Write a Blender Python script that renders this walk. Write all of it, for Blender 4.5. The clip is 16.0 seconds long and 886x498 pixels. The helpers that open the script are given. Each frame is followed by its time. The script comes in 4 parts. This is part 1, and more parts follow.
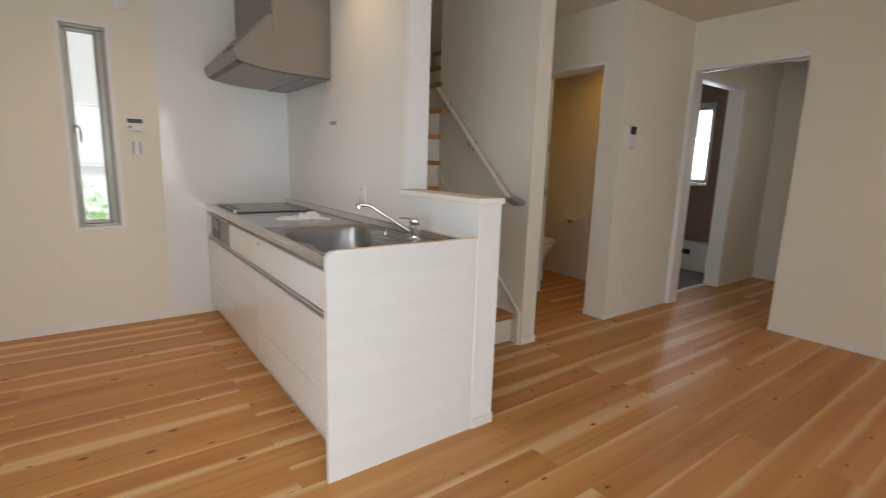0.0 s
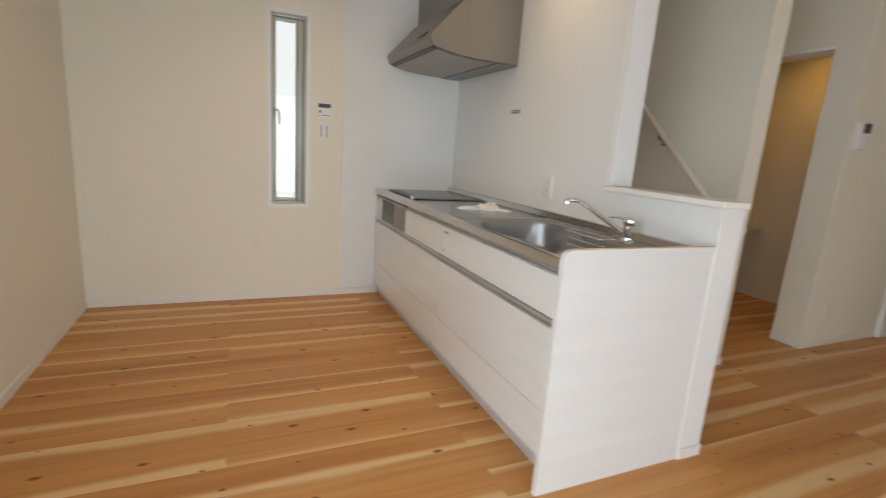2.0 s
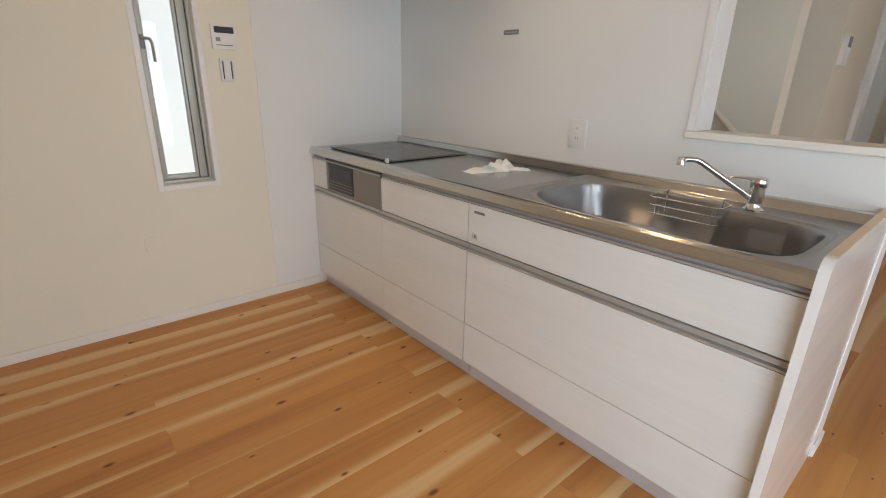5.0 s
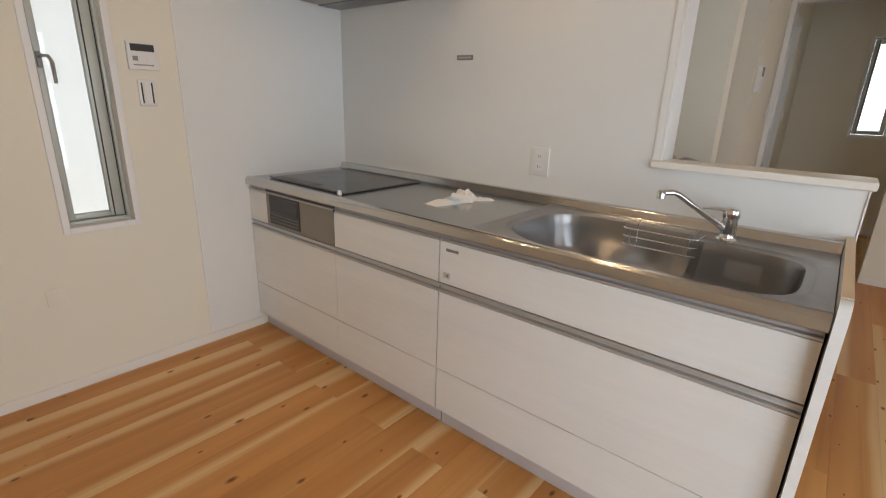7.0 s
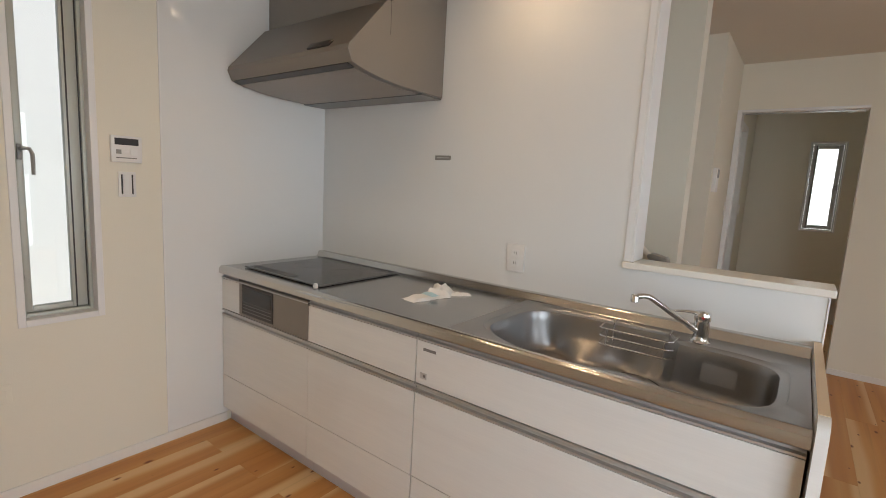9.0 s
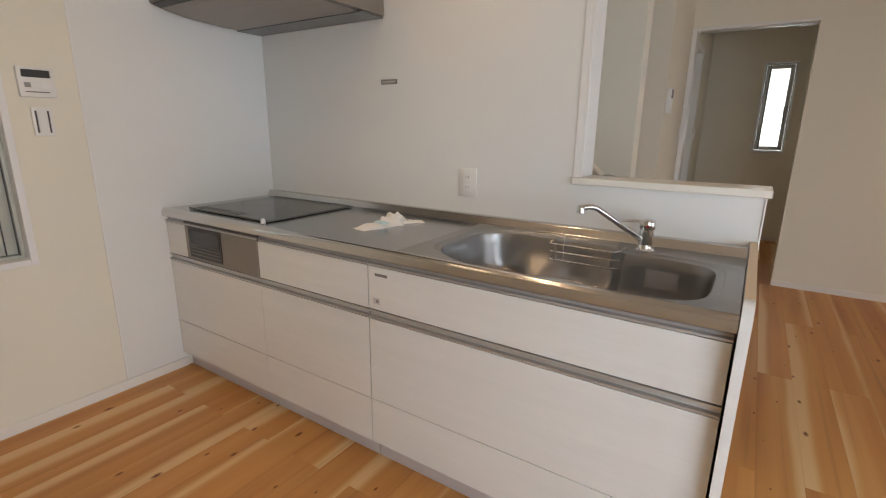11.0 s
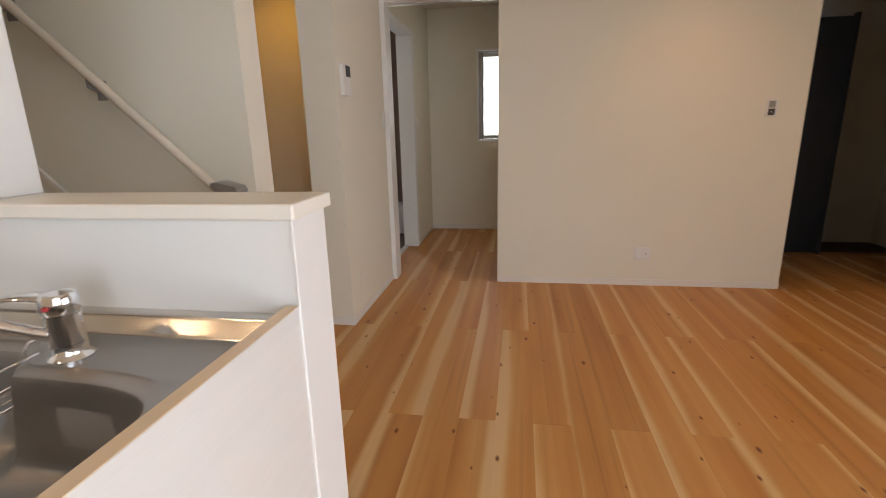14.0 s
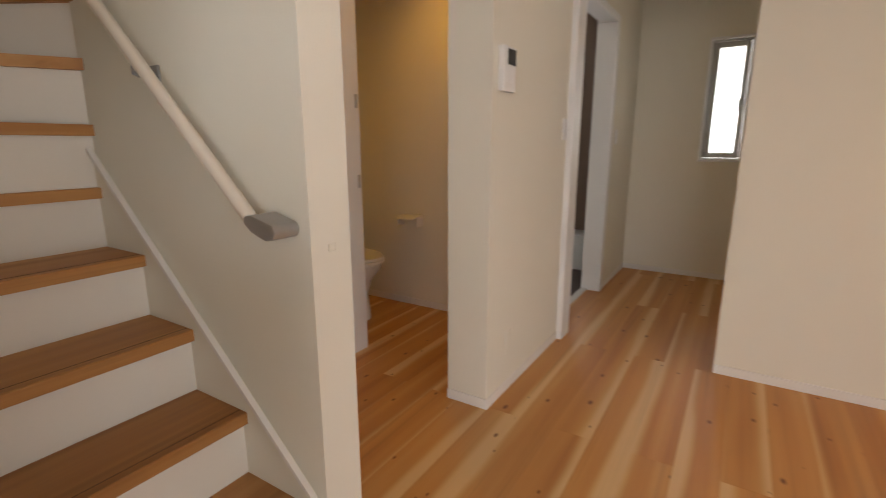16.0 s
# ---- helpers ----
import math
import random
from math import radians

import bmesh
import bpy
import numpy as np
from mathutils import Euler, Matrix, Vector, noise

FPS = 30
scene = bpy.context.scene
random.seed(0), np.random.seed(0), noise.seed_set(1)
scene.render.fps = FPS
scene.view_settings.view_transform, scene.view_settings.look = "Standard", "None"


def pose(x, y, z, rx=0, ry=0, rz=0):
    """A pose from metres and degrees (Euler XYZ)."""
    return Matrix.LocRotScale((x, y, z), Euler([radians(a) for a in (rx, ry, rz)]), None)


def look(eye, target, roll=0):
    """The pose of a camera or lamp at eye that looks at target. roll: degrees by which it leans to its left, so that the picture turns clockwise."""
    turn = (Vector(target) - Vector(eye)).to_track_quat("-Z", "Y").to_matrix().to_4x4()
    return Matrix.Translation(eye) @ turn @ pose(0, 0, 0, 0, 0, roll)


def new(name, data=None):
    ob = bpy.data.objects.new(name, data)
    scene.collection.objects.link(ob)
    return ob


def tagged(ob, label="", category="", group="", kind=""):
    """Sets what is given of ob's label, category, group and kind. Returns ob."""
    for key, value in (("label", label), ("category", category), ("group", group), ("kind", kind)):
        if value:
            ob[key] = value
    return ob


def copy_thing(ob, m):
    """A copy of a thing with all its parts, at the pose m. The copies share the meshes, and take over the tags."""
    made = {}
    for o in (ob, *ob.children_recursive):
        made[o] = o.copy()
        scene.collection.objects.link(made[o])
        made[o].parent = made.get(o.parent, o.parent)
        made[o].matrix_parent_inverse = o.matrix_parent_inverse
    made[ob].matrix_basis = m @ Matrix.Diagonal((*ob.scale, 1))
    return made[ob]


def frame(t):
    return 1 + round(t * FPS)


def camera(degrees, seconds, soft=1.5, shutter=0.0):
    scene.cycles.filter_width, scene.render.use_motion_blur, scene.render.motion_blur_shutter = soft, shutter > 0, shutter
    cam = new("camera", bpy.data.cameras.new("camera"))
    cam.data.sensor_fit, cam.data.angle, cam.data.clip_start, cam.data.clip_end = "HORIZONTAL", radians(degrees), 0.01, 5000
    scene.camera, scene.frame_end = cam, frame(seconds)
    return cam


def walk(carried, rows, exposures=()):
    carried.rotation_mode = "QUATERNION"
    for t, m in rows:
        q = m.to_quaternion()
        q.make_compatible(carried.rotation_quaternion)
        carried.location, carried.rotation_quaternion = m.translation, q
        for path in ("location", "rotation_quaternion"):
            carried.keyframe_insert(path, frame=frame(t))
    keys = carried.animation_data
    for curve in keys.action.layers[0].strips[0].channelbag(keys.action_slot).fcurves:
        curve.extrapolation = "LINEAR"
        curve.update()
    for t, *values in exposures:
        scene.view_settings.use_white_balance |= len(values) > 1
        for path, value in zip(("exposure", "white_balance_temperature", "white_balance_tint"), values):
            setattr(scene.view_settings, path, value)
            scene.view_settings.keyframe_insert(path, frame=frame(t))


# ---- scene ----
cam = camera(86.2, 16.0, 0.9, 0.4)
PATH = [
    (0, (-1.334, -3.955, 1.213), (-0.159, -2.376, 0.856), 1.8),
    (0.5, (-1.386, -3.923, 1.21), (-0.391, -2.226, 0.852), 2.4),
    (1, (-1.447, -3.872, 1.22), (-0.434, -2.188, 0.852), 4.2),
    (1.5, (-1.563, -3.754, 1.208), (-0.559, -2.063, 0.846), 4.0),
    (2, (-1.652, -3.611, 1.185), (-0.856, -1.823, 0.774), 4.1),
    (2.5, (-1.713, -3.411, 1.197), (-1.14, -1.551, 0.738), 0.8),
    (3, (-1.747, -3.223, 1.196), (-1.16, -1.383, 0.675), 2.8),
    (3.5, (-1.806, -3.04, 1.189), (-0.976, -1.313, 0.617), 1.3),
    (4, (-1.872, -2.868, 1.206), (-0.867, -1.249, 0.595), 0.4),
    (6.5, (-1.875, -2.355, 1.237), (-0.437, -1.137, 0.567), 2.6),
    (7, (-1.876, -2.347, 1.26), (-0.407, -1.129, 0.661), 1.8),
    (7.5, (-1.871, -2.338, 1.294), (-0.348, -1.127, 0.833), 1.7),
    (8, (-1.873, -2.323, 1.331), (-0.319, -1.101, 1.03), 2.5),
    (10.5, (-1.86, -2.353, 1.287), (-0.233, -1.236, 0.964), 2.1),
    (11, (-1.815, -2.381, 1.246), (-0.191, -1.324, 0.752), 0.7),
    (11.5, (-1.699, -2.446, 1.241), (-0.072, -1.399, 0.736), -0.7),
    (12, (-1.538, -2.552, 1.23), (0.201, -1.679, 0.767), 2.0),
    (12.5, (-1.347, -2.637, 1.218), (0.517, -2.082, 0.75), -0.2),
    (13, (-1.133, -2.691, 1.206), (0.784, -2.358, 0.745), -0.6),
    (13.5, (-0.908, -2.723, 1.199), (1.019, -2.507, 0.708), -0.5),
    (14, (-0.692, -2.777, 1.177), (1.221, -2.465, 0.683), -1.4),
    (14.5, (-0.459, -2.809, 1.194), (1.431, -2.341, 0.735), 0.5),
    (15, (-0.222, -2.8, 1.172), (1.659, -2.269, 0.75), 1.4),
    (15.5, (0.002, -2.728, 1.197), (1.82, -2.019, 0.759), 1.2),
    (16, (0.201, -2.639, 1.166), (1.855, -1.602, 0.733), -0.1),
]
EXPOSURES = [(0, 0.0, 6500, 8), (0.5, 0.10, 6450, 7), (3, 0.16, 6300, 8), (4, 0.17, 6250, 9), (8, 0.02, 6450, 10), (12, 0.02, 6450, 11), (13.0, 0.05, 6500, 12), (13.5, 0.24, 6500, 13), (14.0, 0.38, 6600, 13), (14.5, 0.36, 6700, 14), (16, 0.52, 7000, 15)]
walk(cam, [(t, look(eye, target, roll)) for t, eye, target, roll in PATH], EXPOSURES)

from mathutils.bvhtree import BVHTree

# ---- light ----
H = 2.44            # ceiling height
world = bpy.data.worlds.new("sky")
scene.world = world
world.use_nodes = True
wn = world.node_tree
sky = wn.nodes.new("ShaderNodeTexSky")
sky.sky_type = "NISHITA"
sky.sun_disc = False
sky.sun_elevation, sky.sun_rotation = radians(67), radians(165)
bg = wn.nodes["Background"]
bg.inputs["Strength"].default_value = 0.15
sky.dust_density, sky.air_density = 6.0, 0.7
wn.links.new(sky.outputs["Color"], bg.inputs["Color"])

sun = new("sun", bpy.data.lights.new("sun", "SUN"))
sun.data.energy, sun.data.angle, sun.data.color = 2.2, radians(12), (1.0, 0.98, 0.95)
sun.matrix_world = look((1.3, -5.0, 12), (0, 0, 0))


def area(name, eye, target, sx, sy, watts, colour, spread=180):
    data = bpy.data.lights.new(name, "AREA")
    data.shape, data.size, data.size_y, data.energy, data.color = "RECTANGLE", sx, sy, watts, colour
    data.spread = radians(spread)
    ob = new(name, data)
    ob.matrix_world = look(eye, target)
    return ob


DAY = (0.83, 0.91, 1.0)
WARM = (1.0, 0.66, 0.37)
AMBER = (1.0, 0.56, 0.25)
area("daylight_south", (-1.15, -6.55, 1.05), (-2.2, 0, 0.5), 2.3, 1.9, 32, DAY, 130)
area("daylight_west", (-2.62, -3.85, 1.10), (0, -2.3, 0.1), 1.6, 1.8, 18.5, DAY, 130)
area("daylight_hall", (4.98, -2.465, 1.50), (3, -2.465, 0.9), 0.2, 0.8, 0.45, DAY)
area("daylight_wash", (4.98, -0.957, 1.53), (3, -1.0, 0.9), 0.24, 0.8, 4, DAY)
# warm fill lamp added under the closed stairwell ceiling, which has no window
area("stairwell_fill", (0.6, -0.6, 4.35), (0.6, -0.6, 0), 0.7, 0.9, 1.1, (1.0, 0.80, 0.58))


def lamp(x, y, z, watts, colour=WARM, r=0.045, cone=138):
    data = bpy.data.lights.new("downlight_bulb", "SPOT")
    data.energy, data.color, data.shadow_soft_size = watts, colour, r
    data.spot_size, data.spot_blend = radians(cone), 1.0
    ob = new("downlight_bulb", data)
    ob.location = (x, y, z)
    return ob


# The fifth and the last, over the hall, are unseen, added as warm fill.
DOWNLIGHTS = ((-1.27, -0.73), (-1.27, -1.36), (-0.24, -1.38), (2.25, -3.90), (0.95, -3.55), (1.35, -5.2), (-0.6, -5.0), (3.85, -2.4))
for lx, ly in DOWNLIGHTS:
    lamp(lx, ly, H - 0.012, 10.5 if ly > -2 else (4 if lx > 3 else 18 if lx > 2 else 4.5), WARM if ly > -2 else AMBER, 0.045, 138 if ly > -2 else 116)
lamp(2.55, -1.05, H - 0.03, 11, (1.0, 0.47, 0.03), 0.06)


# ---- materials ----
def material(name, colour, rough=0.5, metal=0.0, vary=0.06, scale=6.0, fine=120.0, bump=0.05, spec=0.5, coat=0.0, stretch=(1, 1, 1)):
    """Principled surface with variation at two scales and fine relief."""
    m = bpy.data.materials.new(name)
    m.use_nodes = True
    nt = m.node_tree
    p = nt.nodes["Principled BSDF"]
    co = nt.nodes.new("ShaderNodeTexCoord")
    mp = nt.nodes.new("ShaderNodeMapping")
    mp.inputs["Scale"].default_value = stretch
    nt.links.new(co.outputs["Object"], mp.inputs["Vector"])
    big = nt.nodes.new("ShaderNodeTexNoise")
    big.inputs["Scale"].default_value, big.inputs["Detail"].default_value = scale, 4
    small = nt.nodes.new("ShaderNodeTexNoise")
    small.inputs["Scale"].default_value, small.inputs["Detail"].default_value = fine, 3
    nt.links.new(mp.outputs[0], big.inputs["Vector"])
    nt.links.new(mp.outputs[0], small.inputs["Vector"])
    mix = nt.nodes.new("ShaderNodeMix")
    mix.data_type = "RGBA"
    lo = [c * (1 - vary) for c in colour]
    hi = [min(1, c * (1 + vary)) for c in colour]
    mix.inputs["A"].default_value, mix.inputs["B"].default_value = (*lo, 1), (*hi, 1)
    add = nt.nodes.new("ShaderNodeMath")
    add.operation = "MULTIPLY_ADD"
    nt.links.new(small.outputs["Fac"], add.inputs[0])
    add.inputs[1].default_value = 0.4
    half = nt.nodes.new("ShaderNodeMath")
    half.operation = "MULTIPLY"
    half.inputs[1].default_value = 0.6
    nt.links.new(big.outputs["Fac"], half.inputs[0])
    nt.links.new(half.outputs[0], add.inputs[2])
    nt.links.new(add.outputs[0], mix.inputs["Factor"])
    nt.links.new(mix.outputs["Result"], p.inputs["Base Color"])
    rr = nt.nodes.new("ShaderNodeMapRange")
    rr.inputs["To Min"].default_value, rr.inputs["To Max"].default_value = max(0.02, rough * 0.85), min(1, rough * 1.15)
    nt.links.new(big.outputs["Fac"], rr.inputs["Value"])
    nt.links.new(rr.outputs[0], p.inputs["Roughness"])
    p.inputs["Metallic"].default_value = metal
    p.inputs["Specular IOR Level"].default_value = spec
    p.inputs["Coat Weight"].default_value = coat
    p.inputs["Coat Roughness"].default_value = 0.08
    if bump:
        b = nt.nodes.new("ShaderNodeBump")
        b.inputs["Strength"].default_value, b.inputs["Distance"].default_value = bump, 0.002
        nt.links.new(small.outputs["Fac"], b.inputs["Height"])
        nt.links.new(b.outputs[0], p.inputs["Normal"])
    return m


def wood(name, tones, axis="x", plank_random=True, knots=True, rough=0.42, sap=None):
    """Softwood boards: heartwood and pale sapwood streaks, fibres along the board, small dark knots."""
    m = bpy.data.materials.new(name)
    m.use_nodes = True
    nt = m.node_tree
    L, N = nt.links.new, nt.nodes.new
    p = nt.nodes["Principled BSDF"]
    co = N("ShaderNodeTexCoord")
    info = N("ShaderNodeObjectInfo")
    shift = N("ShaderNodeVectorMath")
    shift.operation = "MULTIPLY_ADD"
    comb = N("ShaderNodeCombineXYZ")
    for i, k in enumerate((37.0, 53.0, 11.0)):
        mul = N("ShaderNodeMath")
        mul.operation = "MULTIPLY"
        mul.inputs[1].default_value = k
        L(info.outputs["Random"], mul.inputs[0])
        L(mul.outputs[0], comb.inputs[i])
    shift.inputs[1].default_value = (1, 1, 1)
    L(co.outputs["Object"], shift.inputs[0])
    L(comb.outputs[0], shift.inputs[2])
    mp = N("ShaderNodeMapping")
    L(shift.outputs[0], mp.inputs["Vector"])
    mp.inputs["Scale"].default_value = (0.45, 9, 9) if axis == "x" else (9, 0.45, 9)
    band = N("ShaderNodeTexNoise")
    band.inputs["Scale"].default_value, band.inputs["Detail"].default_value = 1.0, 2
    band.inputs["Distortion"].default_value = 0.25
    L(mp.outputs[0], band.inputs["Vector"])
    mp2 = N("ShaderNodeMapping")
    L(shift.outputs[0], mp2.inputs["Vector"])
    mp2.inputs["Scale"].default_value = (2.2, 70, 70) if axis == "x" else (70, 2.2, 70)
    grain = N("ShaderNodeTexNoise")
    grain.inputs["Scale"].default_value, grain.inputs["Detail"].default_value = 1.0, 5
    L(mp2.outputs[0], grain.inputs["Vector"])
    ramp = N("ShaderNodeValToRGB")
    e = ramp.color_ramp.elements
    e[0].position, e[0].color = 0.30, (*tones[0], 1)
    e[1].position, e[1].color = 0.80, (*tones[3], 1)
    for pos, c in ((0.46, tones[1]), (0.60, tones[2])):
        el = e.new(pos)
        el.color = (*c, 1)
    gsum = N("ShaderNodeMath")
    gsum.operation = "MULTIPLY_ADD"
    L(grain.outputs["Fac"], gsum.inputs[0])
    gsum.inputs[1].default_value = 0.20
    off = N("ShaderNodeMath")
    off.operation = "SUBTRACT"
    L(band.outputs["Fac"], off.inputs[0])
    off.inputs[1].default_value = 0.10
    L(off.outputs[0], gsum.inputs[2])
    L(gsum.outputs[0], ramp.inputs["Fac"])
    # board to board tone
    tone = N("ShaderNodeMapRange")
    tone.inputs["To Min"].default_value, tone.inputs["To Max"].default_value = 0.955, 1.045
    L(info.outputs["Random"], tone.inputs["Value"])
    scl = N("ShaderNodeVectorMath")
    scl.operation = "SCALE"
    L(ramp.outputs["Color"], scl.inputs[0])
    L(tone.outputs[0], scl.inputs["Scale"])
    colour = scl.outputs[0]
    if sap:
        # pale sapwood along one long edge of most boards
        def math_node(op, a, b=None):
            q = N("ShaderNodeMath")
            q.operation = op
            for i, v in enumerate((a, b)):
                if v is None:
                    continue
                if isinstance(v, (int, float)):
                    q.inputs[i].default_value = v
                else:
                    L(v, q.inputs[i])
            return q.outputs[0]
        sep = N("ShaderNodeSeparateXYZ")
        L(co.outputs["Object"], sep.inputs[0])
        r2 = math_node("FRACT", math_node("MULTIPLY", info.outputs["Random"], 17.31))
        r3 = math_node("FRACT", math_node("MULTIPLY", info.outputs["Random"], 91.7))
        side = math_node("SUBTRACT", math_node("MULTIPLY", math_node("GREATER_THAN", r2, 0.5), 2.0), 1.0)
        mp4 = N("ShaderNodeMapping")
        L(shift.outputs[0], mp4.inputs["Vector"])
        mp4.inputs["Scale"].default_value = (1.1, 3.0, 1)
        wob = N("ShaderNodeTexNoise")
        wob.inputs["Scale"].default_value, wob.inputs["Detail"].default_value = 1.0, 2
        L(mp4.outputs[0], wob.inputs["Vector"])
        d = math_node("ADD", math_node("MULTIPLY", sep.outputs["Y"], side), math_node("MULTIPLY", math_node("SUBTRACT", wob.outputs["Fac"], 0.5), 0.07))
        d = math_node("ADD", d, math_node("MULTIPLY", math_node("SUBTRACT", r3, 0.5), 0.055))
        sr = N("ShaderNodeMapRange")
        sr.interpolation_type = "SMOOTHSTEP"
        sr.inputs["From Min"].default_value, sr.inputs["From Max"].default_value = 0.030, 0.068
        sr.inputs["To Max"].default_value = 0.85
        L(d, sr.inputs["Value"])
        sm = N("ShaderNodeMix")
        sm.data_type = "RGBA"
        L(sr.outputs[0], sm.inputs["Factor"])
        L(colour, sm.inputs["A"])
        sm.inputs["B"].default_value = (*sap, 1)
        colour = sm.outputs["Result"]
    if knots:
        mp3 = N("ShaderNodeMapping")
        L(shift.outputs[0], mp3.inputs["Vector"])
        mp3.inputs["Scale"].default_value = (3.0, 6.2, 0.01) if axis == "x" else (6.2, 3.0, 0.01)
        vor = N("ShaderNodeTexVoronoi")
        vor.voronoi_dimensions = "2D"
        vor.inputs["Scale"].default_value, vor.inputs["Randomness"].default_value = 1.0, 1.0
        L(mp3.outputs[0], vor.inputs["Vector"])
        # knots differ in size; many spots stay clear
        csep = N("ShaderNodeSeparateColor")
        L(vor.outputs["Color"], csep.inputs[0])
        size = N("ShaderNodeMapRange")
        size.inputs["From Min"].default_value, size.inputs["From Max"].default_value = 0.12, 1.0
        size.inputs["To Min"].default_value, size.inputs["To Max"].default_value = 0.12, 1.0
        L(csep.outputs[0], size.inputs["Value"])
        rel = N("ShaderNodeMath")
        rel.operation = "DIVIDE"
        L(vor.outputs["Distance"], rel.inputs[0])
        L(size.outputs[0], rel.inputs[1])
        kr = N("ShaderNodeMapRange")
        kr.inputs["From Min"].default_value, kr.inputs["From Max"].default_value = 0.030, 0.085
        kr.inputs["To Min"].default_value, kr.inputs["To Max"].default_value = 0.95, 0.0
        L(rel.outputs[0], kr.inputs["Value"])
        km = N("ShaderNodeMix")
        km.data_type = "RGBA"
        L(kr.outputs[0], km.inputs["Factor"])
        L(colour, km.inputs["A"])
        km.inputs["B"].default_value = (tones[0][0] * 0.34, tones[0][1] * 0.20, tones[0][2] * 0.12, 1)
        colour = km.outputs["Result"]
    mp5 = N("ShaderNodeMapping")
    L(shift.outputs[0], mp5.inputs["Vector"])
    mp5.inputs["Scale"].default_value = (0.55, 34, 34) if axis == "x" else (34, 0.55, 34)
    lines = N("ShaderNodeTexNoise")
    lines.inputs["Scale"].default_value, lines.inputs["Detail"].default_value = 1.0, 3
    lines.inputs["Distortion"].default_value = 0.5
    L(mp5.outputs[0], lines.inputs["Vector"])
    lr = N("ShaderNodeMapRange")
    lr.inputs["From Min"].default_value, lr.inputs["From Max"].default_value = 0.58, 0.74
    lr.inputs["To Min"].default_value, lr.inputs["To Max"].default_value = 1.0, 0.80
    L(lines.outputs["Fac"], lr.inputs["Value"])
    lm = N("ShaderNodeVectorMath")
    lm.operation = "SCALE"
    L(colour, lm.inputs[0])
    L(lr.outputs[0], lm.inputs["Scale"])
    colour = lm.outputs[0]
    L(colour, p.inputs["Base Color"])
    rr = N("ShaderNodeMapRange")
    rr.inputs["To Min"].default_value, rr.inputs["To Max"].default_value = rough - 0.08, rough + 0.12
    L(grain.outputs["Fac"], rr.inputs["Value"])
    L(rr.outputs[0], p.inputs["Roughness"])
    b = N("ShaderNodeBump")
    b.inputs["Strength"].default_value, b.inputs["Distance"].default_value = 0.12, 0.001
    L(grain.outputs["Fac"], b.inputs["Height"])
    L(b.outputs[0], p.inputs["Normal"])
    return m


FLOOR_TONES = ((0.47, 0.194, 0.050), (0.55, 0.252, 0.070), (0.595, 0.288, 0.086), (0.66, 0.365, 0.133))
M_floor = wood("floor_cedar", FLOOR_TONES, "x", sap=(0.76, 0.53, 0.27))
M_tread = wood("tread_cedar", ((0.35, 0.148, 0.040), (0.44, 0.200, 0.058), (0.51, 0.250, 0.080), (0.59, 0.34, 0.14)), "x", knots=False, rough=0.5)
M_wall = material("wall_paper_cream", (0.815, 0.779, 0.672), 0.85, vary=0.02, scale=2.5, fine=260, bump=0.25, spec=0.25)
M_ceil = material("ceiling_paper", (0.74, 0.70, 0.62), 0.9, vary=0.02, scale=2, fine=220, bump=0.2, spec=0.2)
M_panel = material("kitchen_panel_white", (0.82, 0.825, 0.81), 0.09, vary=0.012, scale=1.5, fine=60, bump=0.006, spec=0.5)
M_trim = material("trim_white", (0.82, 0.815, 0.80), 0.38, vary=0.02, scale=4, fine=90, bump=0.02)
M_riser = material("riser_cream", (0.77, 0.72, 0.63), 0.5, vary=0.025, scale=4, fine=90, bump=0.03)
M_base = material("baseboard_white", (0.82, 0.79, 0.74), 0.45, vary=0.03, scale=5, fine=90, bump=0.03)
M_cab = material("cabinet_pale_ash", (0.79, 0.793, 0.775), 0.22, vary=0.085, scale=1.0, fine=9.0, bump=0.01, spec=0.5, coat=0.5, stretch=(1, 1.2, 26))
M_edge = material("edge_band_beech", (0.76, 0.61, 0.43), 0.45, vary=0.06, scale=4, fine=60, bump=0.02, stretch=(1, 14, 14))
M_steel = material("brushed_steel", (0.46, 0.46, 0.46), 0.22, 1.0, vary=0.05, scale=3, fine=30, bump=0.02, stretch=(30, 1.0, 30))
M_steel_bowl = material("satin_steel", (0.37, 0.365, 0.36), 0.33, 1.0, vary=0.06, scale=5, fine=160, bump=0.03)
M_alu = material("aluminium_rail", (0.56, 0.56, 0.56), 0.40, 0.65, vary=0.04, scale=3, fine=40, bump=0.02, stretch=(20, 0.6, 20))
M_sash = material("window_aluminium", (0.50, 0.52, 0.475), 0.42, 0.2, vary=0.05, scale=5, fine=80, bump=0.02)
M_chrome = material("chrome", (0.82, 0.82, 0.83), 0.06, 1.0, vary=0.02, scale=6, fine=90, bump=0.0)
M_hood = material("hood_silver_paint", (0.275, 0.25, 0.225), 0.38, 0.6, vary=0.03, scale=3, fine=160, bump=0.02)
M_hood_in = material("hood_light_plate", (0.34, 0.31, 0.28), 0.4, 0.1, vary=0.03, scale=4, fine=90, bump=0.02)
M_dark = material("dark_plastic", (0.035, 0.03, 0.028), 0.35, vary=0.1, scale=8, fine=80, bump=0.02)
M_glass_top = material("black_glass", (0.05, 0.051, 0.053), 0.16, vary=0.08, scale=3, fine=60, bump=0.0, spec=0.5)
M_white = material("white_plastic", (0.80, 0.79, 0.765), 0.35, vary=0.02, scale=8, fine=90, bump=0.01)
M_grey = material("grey_plastic", (0.30, 0.295, 0.28), 0.4, vary=0.04, scale=8, fine=90, bump=0.02)
M_kick = material("kick_board_grey", (0.60, 0.58, 0.60), 0.4, 0.2, vary=0.04, scale=4, fine=60, bump=0.02)
